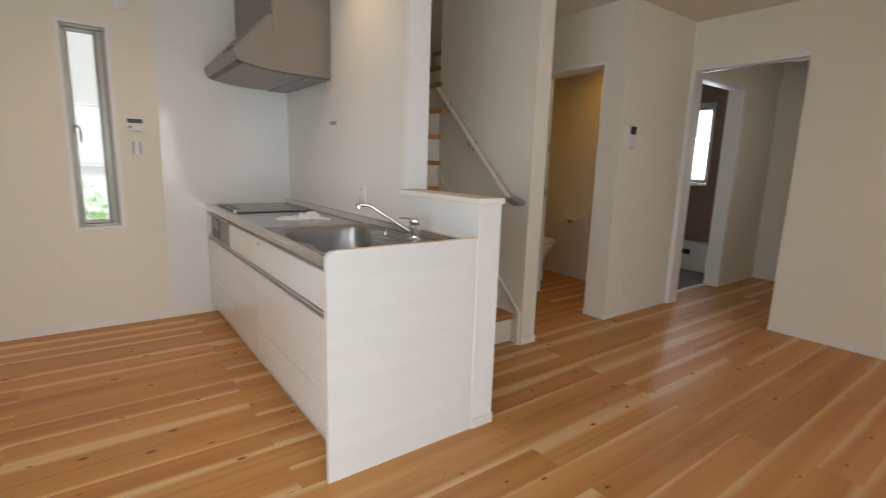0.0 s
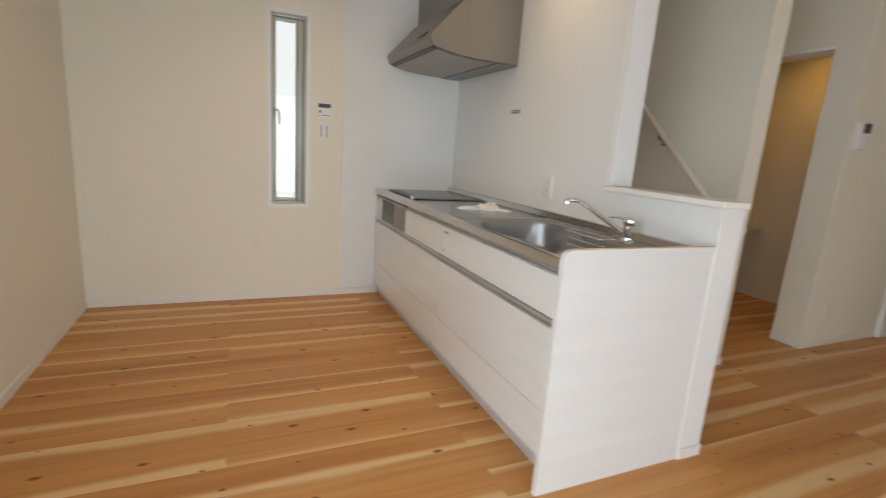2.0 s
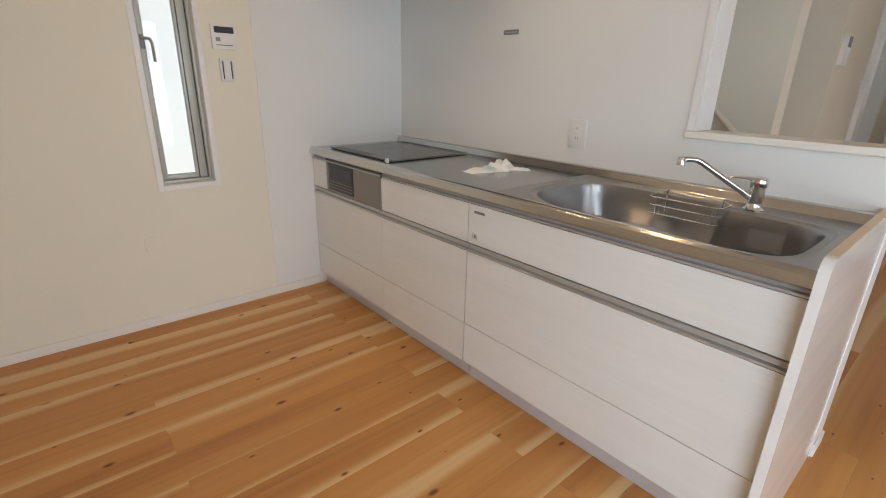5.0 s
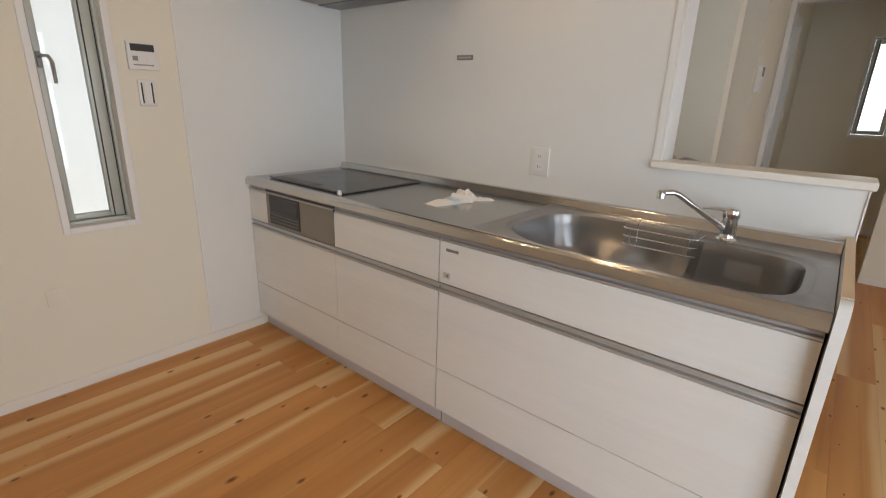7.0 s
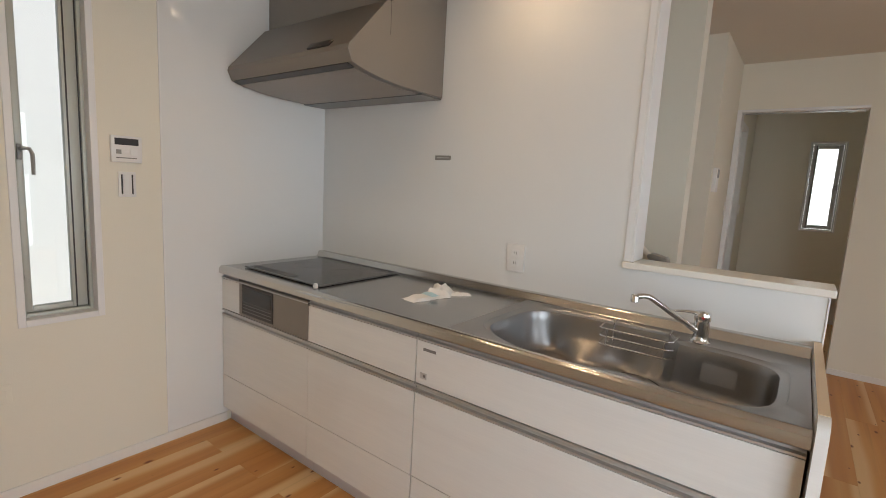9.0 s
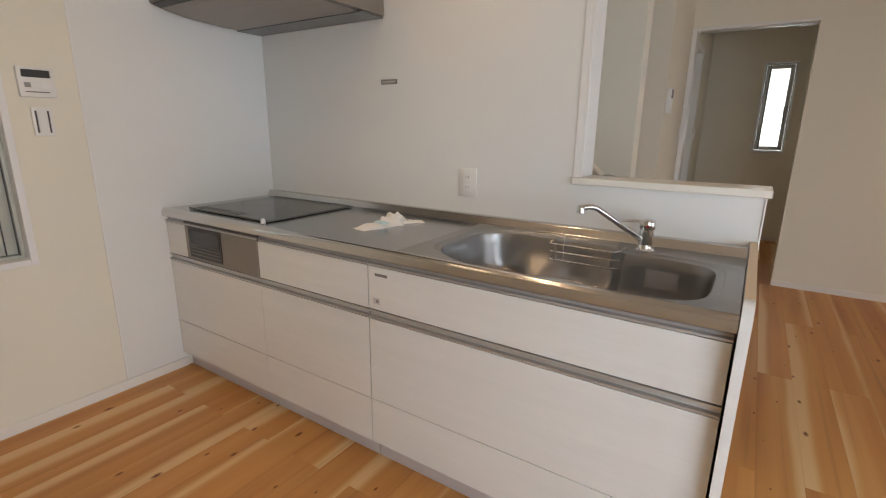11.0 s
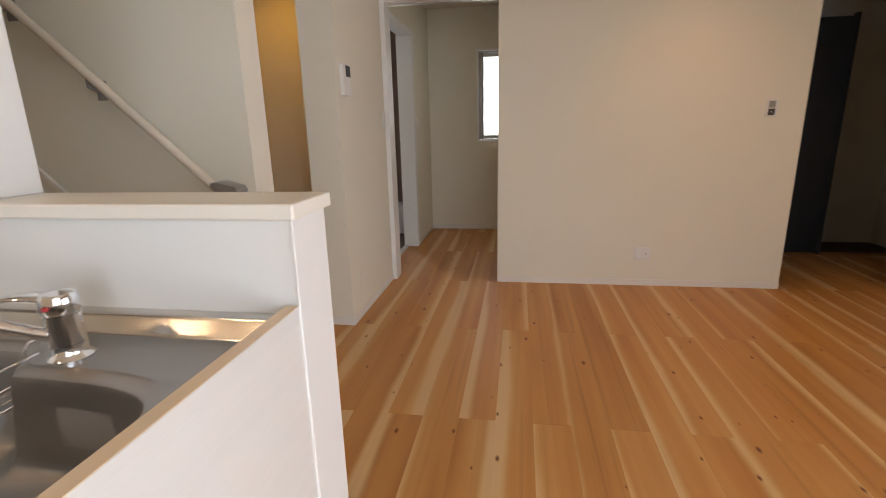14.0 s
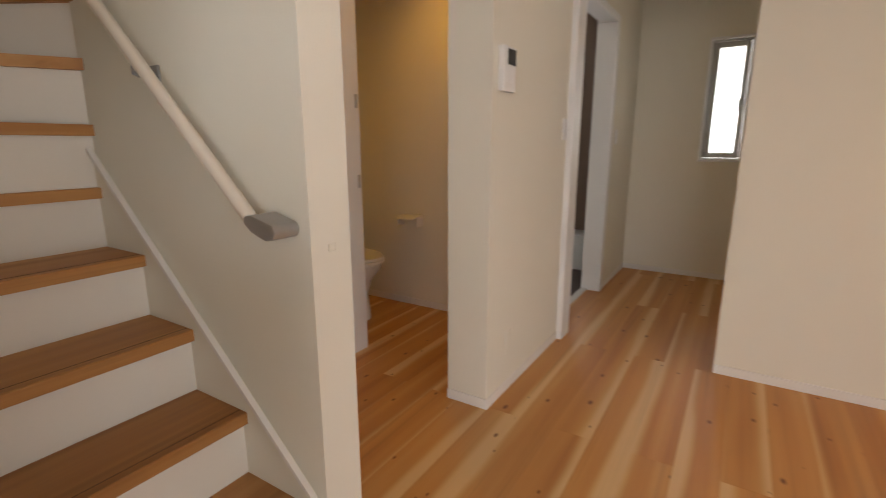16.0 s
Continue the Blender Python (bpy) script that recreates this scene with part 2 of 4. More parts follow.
M_rail = material("handrail_pale_wood", (0.77, 0.69, 0.58), 0.42, vary=0.05, scale=4, fine=40, bump=0.03, stretch=(12, 1, 1))
M_ceramic = material("ceramic_white", (0.84, 0.83, 0.81), 0.12, vary=0.01, scale=4, fine=40, bump=0.0, coat=0.4)
M_cloth = material("white_tissue", (0.85, 0.85, 0.84), 0.9, vary=0.03, scale=20, fine=200, bump=0.3)
M_blue = material("pale_blue_wrap", (0.55, 0.76, 0.82), 0.5, vary=0.05, scale=20, fine=90, bump=0.05)
M_black_door = material("black_door_sheet", (0.012, 0.012, 0.013), 0.5, vary=0.15, scale=5, fine=90, bump=0.04)
M_accent = material("brown_accent_sheet", (0.25, 0.165, 0.125), 0.6, vary=0.08, scale=4, fine=120, bump=0.08)
M_tile = material("entrance_tile", (0.09, 0.05, 0.035), 0.5, vary=0.15, scale=6, fine=60, bump=0.1)
M_side = material("neighbour_siding", (0.80, 0.82, 0.82), 0.7, vary=0.05, scale=3, fine=60, bump=0.2)
M_leaf = material("hedge_leaf", (0.42, 0.58, 0.26), 0.6, vary=0.35, scale=9, fine=60, bump=0.1)
M_ground = material("gravel_ground", (0.42, 0.41, 0.39), 0.9, vary=0.2, scale=9, fine=80, bump=0.3)
M_groove = material("tread_groove", (0.14, 0.065, 0.025), 0.6, vary=0.1, scale=6, fine=60, bump=0.02)
M_bracket = material("satin_grey_metal", (0.42, 0.41, 0.40), 0.35, 0.7, vary=0.05, scale=9, fine=80, bump=0.02)
M_red = material("red_print", (0.45, 0.04, 0.04), 0.4, vary=0.05, scale=9, fine=80, bump=0.0)
# white cap board with the warm lamp light put into its colour
M_cap = material("cap_white_warm_tint", (0.83, 0.80, 0.73), 0.36, vary=0.02, scale=4, fine=90, bump=0.02)
M_sticker = material("sticker_film", (0.40, 0.39, 0.38), 0.4, 0.5, vary=0.06, scale=20, fine=90, bump=0.02)
M_sash_pale = material("pale_window_aluminium", (0.55, 0.56, 0.54), 0.42, 0.1, vary=0.04, scale=5, fine=80, bump=0.02)
# smoother worktop steel, its colour raised and warmed to carry lamp highlights
M_steel_edge = material("polished_steel_lit_edge", (0.62, 0.605, 0.58), 0.17, 1.0, vary=0.04, scale=3, fine=30, bump=0.015, stretch=(30, 1.0, 30))
M_hob_trim = material("hob_trim_dark_steel", (0.22, 0.22, 0.215), 0.32, 0.8, vary=0.05, scale=3, fine=60, bump=0.02)
M_ink = material("grey_print", (0.22, 0.21, 0.20), 0.6, vary=0.04, scale=9, fine=80, bump=0.0)


def glass(name, frosted):
    m = bpy.data.materials.new(name)
    m.use_nodes = True
    nt = m.node_tree
    p = nt.nodes["Principled BSDF"]
    p.inputs["Base Color"].default_value = (0.93, 0.97, 0.96, 1)
    p.inputs["Transmission Weight"].default_value = 1.0
    p.inputs["Roughness"].default_value = 0.55 if frosted else 0.01
    p.inputs["IOR"].default_value = 1.12 if frosted else 1.45
    n = nt.nodes.new("ShaderNodeTexNoise")
    n.inputs["Scale"].default_value = 240 if frosted else 2
    b = nt.nodes.new("ShaderNodeBump")
    b.inputs["Strength"].default_value = 0.25 if frosted else 0.004
    b.inputs["Distance"].default_value = 0.002
    nt.links.new(n.outputs["Fac"], b.inputs["Height"])
    nt.links.new(b.outputs[0], p.inputs["Normal"])
    return m


M_glass = glass("window_glass", False)
M_frost = glass("frosted_glass", True)


def glow(name, colour, strength):
    m = bpy.data.materials.new(name)
    m.use_nodes = True
    p = m.node_tree.nodes["Principled BSDF"]
    p.inputs["Base Color"].default_value = (0.9, 0.9, 0.9, 1)
    p.inputs["Emission Color"].default_value = (*colour, 1)
    p.inputs["Emission Strength"].default_value = strength
    return m


M_lens = glow("lamp_lens", (1.0, 0.72, 0.42), 14)
M_bright = glow("backdrop_glow", (0.97, 1.0, 1.0), 2.2)


# ---- mesh helpers ----
def add_box(bm, x0, x1, y0, y1, z0, z1, r=0.0, seg=2):
    t = bmesh.new()
    bmesh.ops.create_cube(t, size=1)
    for v in t.verts:
        v.co = Vector(((x0 + x1) / 2 + v.co.x * (x1 - x0), (y0 + y1) / 2 + v.co.y * (y1 - y0), (z0 + z1) / 2 + v.co.z * (z1 - z0)))
    if r:
        bmesh.ops.bevel(t, geom=t.edges[:], offset=r, segments=seg, profile=0.5, affect="EDGES")
    me = bpy.data.meshes.new("tmp")
    t.to_mesh(me)
    t.free()
    bm.from_mesh(me)
    bpy.data.meshes.remove(me)
    return bm


def box(x0, x1, y0, y1, z0, z1, r=0.0, seg=2):
    return add_box(bmesh.new(), x0, x1, y0, y1, z0, z1, r, seg)


def prism(points, axis, a, b, r=0.0):
    """A closed outline swept along an axis from a to b. Points: (x, z) for axis y, (y, z) for x, (x, y) for z."""
    bm = bmesh.new()

    def at(p, s):
        return {"y": (p[0], s, p[1]), "x": (s, p[0], p[1]), "z": (p[0], p[1], s)}[axis]
    lo = [bm.verts.new(at(p, a)) for p in points]
    hi = [bm.verts.new(at(p, b)) for p in points]
    n = len(points)
    bm.faces.new(lo)
    bm.faces.new(hi[::-1])
    for i in range(n):
        bm.faces.new((lo[i], hi[i], hi[(i + 1) % n], lo[(i + 1) % n]))
    bmesh.ops.recalc_face_normals(bm, faces=bm.faces[:])
    if r:
        bmesh.ops.bevel(bm, geom=bm.edges[:], offset=r, segments=2, profile=0.5, affect="EDGES")
    return bm


def tube(bm, pts, r, n=10, cap=True):
    """A round bar along a line of points; r a number or one per point."""
    pts = [Vector(p) for p in pts]
    rs = r if isinstance(r, (list, tuple)) else [r] * len(pts)
    rings = []
    up = Vector((0, 0, 1))
    for i, p in enumerate(pts):
        d = (pts[min(i + 1, len(pts) - 1)] - pts[max(i - 1, 0)]).normalized()
        if abs(d.dot(up)) > 0.95:
            up = Vector((1, 0, 0)) if abs(d.x) < 0.9 else Vector((0, 1, 0))
        u = d.cross(up).normalized()
        w = u.cross(d)
        rings.append([bm.verts.new(p + rs[i] * (math.cos(k * math.tau / n) * u + math.sin(k * math.tau / n) * w)) for k in range(n)])
        up = w
    for a, b in zip(rings, rings[1:]):
        for k in range(n):
            bm.faces.new((a[k], a[(k + 1) % n], b[(k + 1) % n], b[k]))
    if cap:
        bm.faces.new(rings[0][::-1])
        bm.faces.new(rings[-1])
    bmesh.ops.recalc_face_normals(bm, faces=bm.faces[:])
    return bm


def lathe(bm, cx, cy, profile, n=32, sx=1.0, sy=1.0):
    """Rings of (radius, z) round a vertical axis."""
    rings = [[bm.verts.new((cx + sx * rr * math.cos(k * math.tau / n), cy + sy * rr * math.sin(k * math.tau / n), z)) for k in range(n)] for rr, z in profile]
    for a, b in zip(rings, rings[1:]):
        for k in range(n):
            bm.faces.new((a[k], a[(k + 1) % n], b[(k + 1) % n], b[k]))
    bm.faces.new(rings[0][::-1])
    bm.faces.new(rings[-1])
    bmesh.ops.recalc_face_normals(bm, faces=bm.faces[:])
    return bm


def link(name, bm, mat, smooth=False):
    me = bpy.data.meshes.new(name)
    bm.to_mesh(me)
    bm.free()
    me.materials.append(mat)
    if smooth:
        me.polygons.foreach_set("use_smooth", [True] * len(me.polygons))
        me.set_sharp_from_angle(angle=radians(38))
    return new(name, me)


def thing(name, at, label, category, group="", kind=""):
    ob = new(name)
    ob.empty_display_size = 0.05
    ob.location = at
    return tagged(ob, label, category, group, kind)


def part(name, bm, mat, parent, label="", smooth=True):
    """One mesh, given in world metres, under a thing or under a part."""
    ob = link(name, bm, mat, smooth)
    ob.parent = parent
    if parent.type == "EMPTY":
        ob.matrix_parent_inverse = Matrix.Translation(-parent.location)
    if label:
        tagged(ob, label)
    return ob


def setting(name, bm, mat, label, category, smooth=False):
    return tagged(link(name, bm, mat, smooth), label, category, "", "structure")


# ---- large structure ----
T = 0.12
W, E_IN, N_IN, S_IN = -2.574, 4.875, 0.02, -6.6     # inner faces
EX = 2.875                                           # west face of the wall at the hall
HY = -1.752                                          # south face of the hall's north wall
PY = -1.778                                          # south face of the wall with the intercom
PS = -1.805                                           # south end of the stair wall
TX = 1.935                                           # west face of the toilet wall
PAPER = "cream embossed wallpaper wall"

# north wall with the slim window
wx0, wx1, wz0, wz1 = -1.422, -1.180, 0.711, 2.014
bm = bmesh.new()
add_box(bm, W - T, wx0, N_IN, N_IN + T, 0, H)
add_box(bm, wx1, 5.1, N_IN, N_IN + T, 0, H)
add_box(bm, wx0, wx1, N_IN, N_IN + T, 0, wz0)
add_box(bm, wx0, wx1, N_IN, N_IN + T, wz1, H)
add_box(bm, 0.0, 5.1, N_IN, N_IN + T, H, 4.4)
setting("wall_north", bm, M_wall, PAPER + " with a slim window", "wall")
bm = bmesh.new()
add_box(bm, W - T, W, -3.0, N_IN, 0, H)
add_box(bm, W - T, W, S_IN, -4.7, 0, H)
add_box(bm, W - T, W, -4.7, -3.0, 2.05, H)
add_box(bm, W - T, W, -4.7, -3.0, -0.05, 0.03)
setting("wall_west", bm, M_wall, PAPER + " with a sliding window", "wall")
bm = bmesh.new()
add_box(bm, W - T, -2.35, S_IN - T, S_IN, 0, H)
add_box(bm, 0.85, 3.78, S_IN - T, S_IN, 0, H)
add_box(bm, 3.78, 5.4, S_IN - T, S_IN, -0.3, H)
add_box(bm, -2.35, 0.85, S_IN - T, S_IN, 2.05, H)
add_box(bm, -2.35, 0.85, S_IN - T, S_IN, -0.05, 0.03)
setting("wall_south", bm, M_wall, PAPER + " with a wide terrace window", "wall")

# kitchen partition: full height, then a half wall
setting("wall_kitchen", box(0.003, 0.117, -1.822, N_IN, 0, H), M_wall, "white partition wall behind the kitchen counter", "wall")
setting("wall_half", box(0.003, 0.117, -2.420, -1.822, 0, 1.044), M_trim, "white half wall at the end of the kitchen", "wall")
setting("wall_stair", box(0.952, 1.083, PS, -0.78, 0, 4.4), M_wall, "cream wallpaper wall beside the stairs", "wall")
setting("wall_passage_end", box(1.083, TX, -0.78, -0.68, 0, H), M_wall, PAPER, "wall")

# toilet walls
bm = bmesh.new()
add_box(bm, TX, 2.16, -0.872, N_IN, 0, H)
add_box(bm, TX, 2.16, -1.578, -0.872, 2.025, H)
add_box(bm, TX, 2.16, PY, -1.578, 0, H)
setting("wall_toilet_west", bm, M_wall, "cream wallpaper wall with the toilet doorway", "wall")
setting("wall_toilet_south", box(2.16, 2.89, PY, PY + T, 0, H), M_wall, PAPER + " with the intercom", "wall")
setting("wall_toilet_east", box(2.935, 3.03, PY + T, N_IN, 0, H), M_wall, PAPER, "wall")
setting("wall_corner_post", box(2.89, 3.03, PY, PY + T, 0, H), M_wall, PAPER, "wall")

# hall and washroom
bm = bmesh.new()
add_box(bm, 4.047, E_IN, HY, HY + 0.11, 0, H)
add_box(bm, 3.03, 4.047, HY, HY + 0.11, 2.070, H)
setting("wall_hall_north", bm, M_wall, PAPER + " beside the washroom doorway", "wall")
hw = (-2.605, -2.308, 1.028, 1.995)
ww = (-1.085, -0.800, 1.045, 2.030)
bm = bmesh.new()
for a, b in ((-2.95, hw[0]), (hw[1], HY + 0.11)):
    add_box(bm, E_IN, E_IN + T, a, b, 0, H)
add_box(bm, E_IN, E_IN + T, hw[0], hw[1], 0, hw[2])
add_box(bm, E_IN, E_IN + T, hw[0], hw[1], hw[3], H)
setting("wall_hall_east", bm, M_wall, PAPER + " with a slim frosted window", "wall")
bm = bmesh.new()
for a, b in ((HY + 0.11, ww[0]), (ww[1], N_IN)):
    add_box(bm, E_IN, E_IN + T, a, b, 0, H)
add_box(bm, E_IN, E_IN + T, ww[0], ww[1], 0, ww[2])
add_box(bm, E_IN, E_IN + T, ww[0], ww[1], ww[3], H)
setting("wall_washroom_east", bm, M_accent, "dark brown washroom wall with a slim window", "wall")
setting("wall_hall_south", box(EX + T, E_IN + T, -3.07, -2.95, 0, H), M_wall, PAPER, "wall")

# east living wall
bm = bmesh.new()
add_box(bm, EX, EX + T, -4.630, -2.622, 0, H)
add_box(bm, EX, EX + T, -2.622, PY, 2.070, H)
add_box(bm, EX, EX + T, -6.32, -4.630, 2.070, H)
add_box(bm, EX, EX + T, S_IN, -6.32, 0, H)
setting("wall_living_east", bm, M_wall, "cream wallpaper wall between two doorways", "wall")

# entrance
setting("wall_entrance_east", box(5.03, 5.15, S_IN, -4.2, -0.2, H), M_wall, PAPER, "wall")
setting("wall_entrance_north", box(EX + T, 5.15, -4.2, -4.08, -0.2, H), M_wall, PAPER, "wall")
setting("floor_entrance", box(3.98, 5.03, S_IN, -4.2, -0.2, -0.15), M_tile, "dark brown tiled entrance floor", "floor")
setting("entrance_step", box(3.88, 3.98, S_IN, -4.2, -0.2, 0.0, 0.004), M_tread, "reddish brown wooden entrance step edge", "step")

# ceilings, with the hole over the stairs
bm = bmesh.new()
add_box(bm, W - T, 0.117, S_IN - T, T, H, H + 0.15)
add_box(bm, 0.117, 0.955, S_IN - T, -1.84, H, H + 0.15)
add_box(bm, 0.955, 5.4, S_IN - T, -0.78, H, H + 0.15)
setting("ceiling", bm, M_ceil, "white papered ceiling", "ceiling")
setting("ceiling_stairwell", box(0.0, 5.1, -1.95, T, 4.4, 4.5), M_ceil, "white stairwell ceiling", "ceiling")
setting("ceiling_toilet", box(2.16, 5.1, -0.78, N_IN, H, H + 0.1), M_ceil, "white papered ceiling", "ceiling")
bm = bmesh.new()
add_box(bm, 0.0, 0.117, -1.84, N_IN, H + 0.15, 4.4)
add_box(bm, 0.117, 0.955, -1.96, -1.84, H + 0.15, 4.4)
add_box(bm, 1.083, 5.1, -0.90, -0.78, H + 0.15, 4.4)
setting("wall_stairwell", bm, M_wall, PAPER, "wall")

# subfloor under the boards
sub = setting("floor", box(W - T, 3.88, S_IN - T, T, -0.10, -0.016), M_edge, "cedar board floor with knots and pale sapwood streaks", "floor")
sub2 = setting("floor_hall", box(3.88, E_IN + T, -4.08, T, -0.10, -0.016), M_edge, "cedar board floor of the hall", "floor")
setting("floor_washroom", box(3.035, E_IN, HY + 0.126, N_IN, -0.016, 0.004), M_tile, "dark brown washroom floor sheet", "floor")


# baseboards, 8 mm proud
def baseboard(x0, x1, y0, y1):
    setting("baseboard", box(x0, x1, y0, y1, 0.0, 0.048, 0.002), M_base, "white baseboard along the wall", "baseboard")


B = 0.008
baseboard(W + B, -0.62, N_IN - B, N_IN)
baseboard(W, W + B, -3.0, N_IN)
baseboard(W, W + B, S_IN, -4.7)
baseboard(EX - B, EX, -4.630, -2.622)
baseboard(TX + 0.001, 2.865, PY - B, PY)
baseboard(TX - B, TX, PY - B, -1.578)
baseboard(0.952 - 0.001, 1.083 + B, PS - B, PS)
baseboard(1.083, 1.083 + B, PS, -0.78)
baseboard(4.047, E_IN - B, HY - B, HY)
baseboard(E_IN - B, E_IN, -2.95, HY)
baseboard(2.935 - B, 2.935, PY + T, N_IN)
baseboard(0.0, 0.117 + B, -2.4256 - B, -2.4256)
baseboard(0.117, 0.117 + B, -2.4255, -1.74)

# kitchen wall panels
setting("wall_panel_back", box(0.0, 0.003, -1.822, N_IN - 0.003, 0.80, H), M_panel, "glossy white kitchen wall panel", "wall panel")
setting("wall_panel_half", box(0.0, 0.003, -2.422, -1.822, 0.80, 1.044), M_panel, "glossy white kitchen wall panel on the half wall", "wall panel")
setting("wall_panel_north", box(-0.910, 0.0, N_IN - 0.003, N_IN, 0.049, H), M_panel, "glossy bluish white kitchen wall panel", "wall panel")
setting("trim_panel_edge", box(-0.917, -0.910, N_IN - 0.005, N_IN, 0.049, H, 0.001), M_trim, "thin white edge strip of the kitchen panel", "trim")
setting("trim_opening", box(-0.006, 0.125, -1.832, -1.8225, 1.0703, H, 0.002), M_trim, "white corner trim of the opening over the half wall", "trim")
setting("trim_opening_front", box(-0.006, 0.0, -1.8225, -1.795, 1.0703, H, 0.002), M_trim, "white corner trim of the opening over the half wall", "trim")
setting("trim_half_end", box(-0.006, 0.121, -2.4255, -2.4205, 0.0, 1.044, 0.0015), M_trim, "white end board of the half wall", "trim")
cap = prism([(-0.022, 1.044), (0.130, 1.044), (0.130, 1.070), (-0.022, 1.070)], "y", -2.437, -1.795, 0.004)
setting("half_wall_cap", cap, M_cap, "white painted board capping the half wall, tinted for warm lamp light", "trim")

# doorway frames
door = setting("door_frame_hall", box(EX - 0.008, 3.012, -1.815, PY - 0.001, 0.0, 2.070, 0.003), M_trim, "white painted doorway frame", "door frame")
part("head", box(EX - 0.008, 3.012, -2.622, -1.815, 2.049, 2.070, 0.003), M_trim, door)
part("slide_track", box(2.93, 2.96, -2.60, -1.83, 2.041, 2.0485, 0.001), M_alu, door, "thin aluminium sliding track")
part("track_stop", box(2.925, 2.965, -2.60, -2.50, 2.033, 2.0405, 0.002), M_white, door, "white plastic track stop")
door = setting("door_frame_washroom", box(3.965, 4.045, HY - 0.012, HY + 0.137, 0.0, 2.070, 0.003), M_trim, "white painted washroom doorway frame", "door frame")
part("head", box(3.04, 3.965, HY - 0.012, HY + 0.112, 2.02, 2.0695, 0.003), M_trim, door)
part("side", box(3.04, 3.075, HY + 0.0, HY + 0.112, 0.0, 2.02, 0.003), M_trim, door)
part("sill", box(3.075, 3.965, HY + 0.085, HY + 0.135, 0.0045, 0.014, 0.002), M_trim, door)
door = setting("door_frame_toilet", box(TX + 0.006, 2.168, -0.884, -0.873, 0.0, 2.015, 0.002), M_trim, "white painted toilet doorway frame", "door frame")
part("head", box(TX - 0.006, 2.168, -1.578, -0.884, 2.000, 2.0245, 0.002), M_trim, door)
for z in (0.97, 1.385):
    part("hinge", box(2.135, 2.155, -0.890, -0.884, z - 0.035, z + 0.035, 0.002), M_alu, door, "small metal hinge plate")
door = setting("door_frame_entrance", box(EX - 0.006, EX + T + 0.006, -6.319, -4.630, 2.042, 2.0695, 0.003), M_trim, "white painted entrance hall doorway frame", "door frame")

# ---- windows ----
def slim_window(name, plane, a0, a1, z0, z1, pane_mat, label, axis, sash_mat):
    """A slim crank-out window: white lining, aluminium frame, sash, pane, handle. axis: the wall's normal."""
    def bx(a, b, d0, d1, c0, c1, r=0.0):
        return box(a, b, plane + d0, plane + d1, c0, c1, r) if axis == "y" else box(plane + d0, plane + d1, a, b, c0, c1, r)
    t = 0.022 if axis == "y" else 0.013
    lining = bmesh.new()
    for a, b, c0, c1 in ((a0 - t, a0 + 0.003, z0 - t, z1 + t), (a1 - 0.003, a1 + t, z0 - t, z1 + t), (a0 + 0.003, a1 - 0.003, z0 - t, z0 + 0.003), (a0 + 0.003, a1 - 0.003, z1 - 0.003, z1 + t)):
        s = bx(a, b, -0.008, 0.115, c0, c1, 0.002)
        me = bpy.data.meshes.new("tmp")
        s.to_mesh(me)
        s.free()
        lining.from_mesh(me)
        bpy.data.meshes.remove(me)
    w = setting(name, lining, M_trim, label, "window")
    f = 0.016
    for nm, a, b, c0, c1 in (("frame_side", a0, a0 + f, z0, z1), ("frame_side", a1 - f, a1, z0, z1), ("frame_sill", a0 + f, a1 - f, z0, z0 + f), ("frame_head", a0 + f, a1 - f, z1 - f, z1)):
        part(nm, bx(a, b, 0.045, 0.112, c0, c1, 0.002), sash_mat, w, "aluminium window frame")
    s0, s1, c0, c1 = a0 + f + 0.002, a1 - f - 0.002, z0 + f + 0.003, z1 - f - 0.003
    g = 0.022 if axis == "y" else 0.042
    thick = 0.052 if axis == "y" else 0.044
    for nm, a, b, d0, d1 in (("sash_side", s0, s0 + g, c0, c1), ("sash_side", s1 - thick, s1, c0, c1), ("sash_rail", s0 + g, s1 - thick, c0, c0 + g), ("sash_rail", s0 + g, s1 - thick, c1 - g, c1)):
        part(nm, bx(a, b, 0.062, 0.095, d0, d1, 0.003), sash_mat, w, "aluminium sash")
    part("gasket", bx(s1 - 0.002, s1 + 0.001, 0.056, 0.0615, c0, c1), M_dark, w, "black rubber gasket")
    part("gasket", bx(s1 - thick + 0.010, s1 - thick + 0.015, 0.058, 0.0615, c0, c1), M_dark, w, "black rubber gasket")
    p = part("pane", bx(s0 + g, s1 - thick, 0.076, 0.081, c0 + g, c1 - g), pane_mat, w, "clear pane" if pane_mat is M_glass else "frosted white pane")
    p.visible_shadow = False
    zm = (z0 + z1) / 2
    part("handle_base", bx(s0 + 0.002, s0 + 0.018, 0.050, 0.0615, zm - 0.03, zm + 0.03, 0.003), M_grey, w, "dark grey handle plate")
    h = bmesh.new()
    q = [(s0 + 0.010, 0.048, zm + 0.012), (s0 + 0.014, 0.034, zm + 0.014), (s0 + 0.034, 0.026, zm + 0.013), (s0 + 0.042, 0.024, zm - 0.006), (s0 + 0.042, 0.024, zm - 0.085)]
    tube(h, [(a, plane + d, z) if axis == "y" else (plane + d, a, z) for a, d, z in q], [0.007, 0.007, 0.007, 0.007, 0.006], 8)
    part("handle", h, M_grey, w, "dark bronze crank handle")
    for zz in (z0 + 0.16, z1 - 0.35):
        part("stay", bx(s0 + 0.001, s0 + 0.010, 0.055, 0.0615, zz - 0.012, zz + 0.012, 0.002), sash_mat, w, "small window stay")
    return w


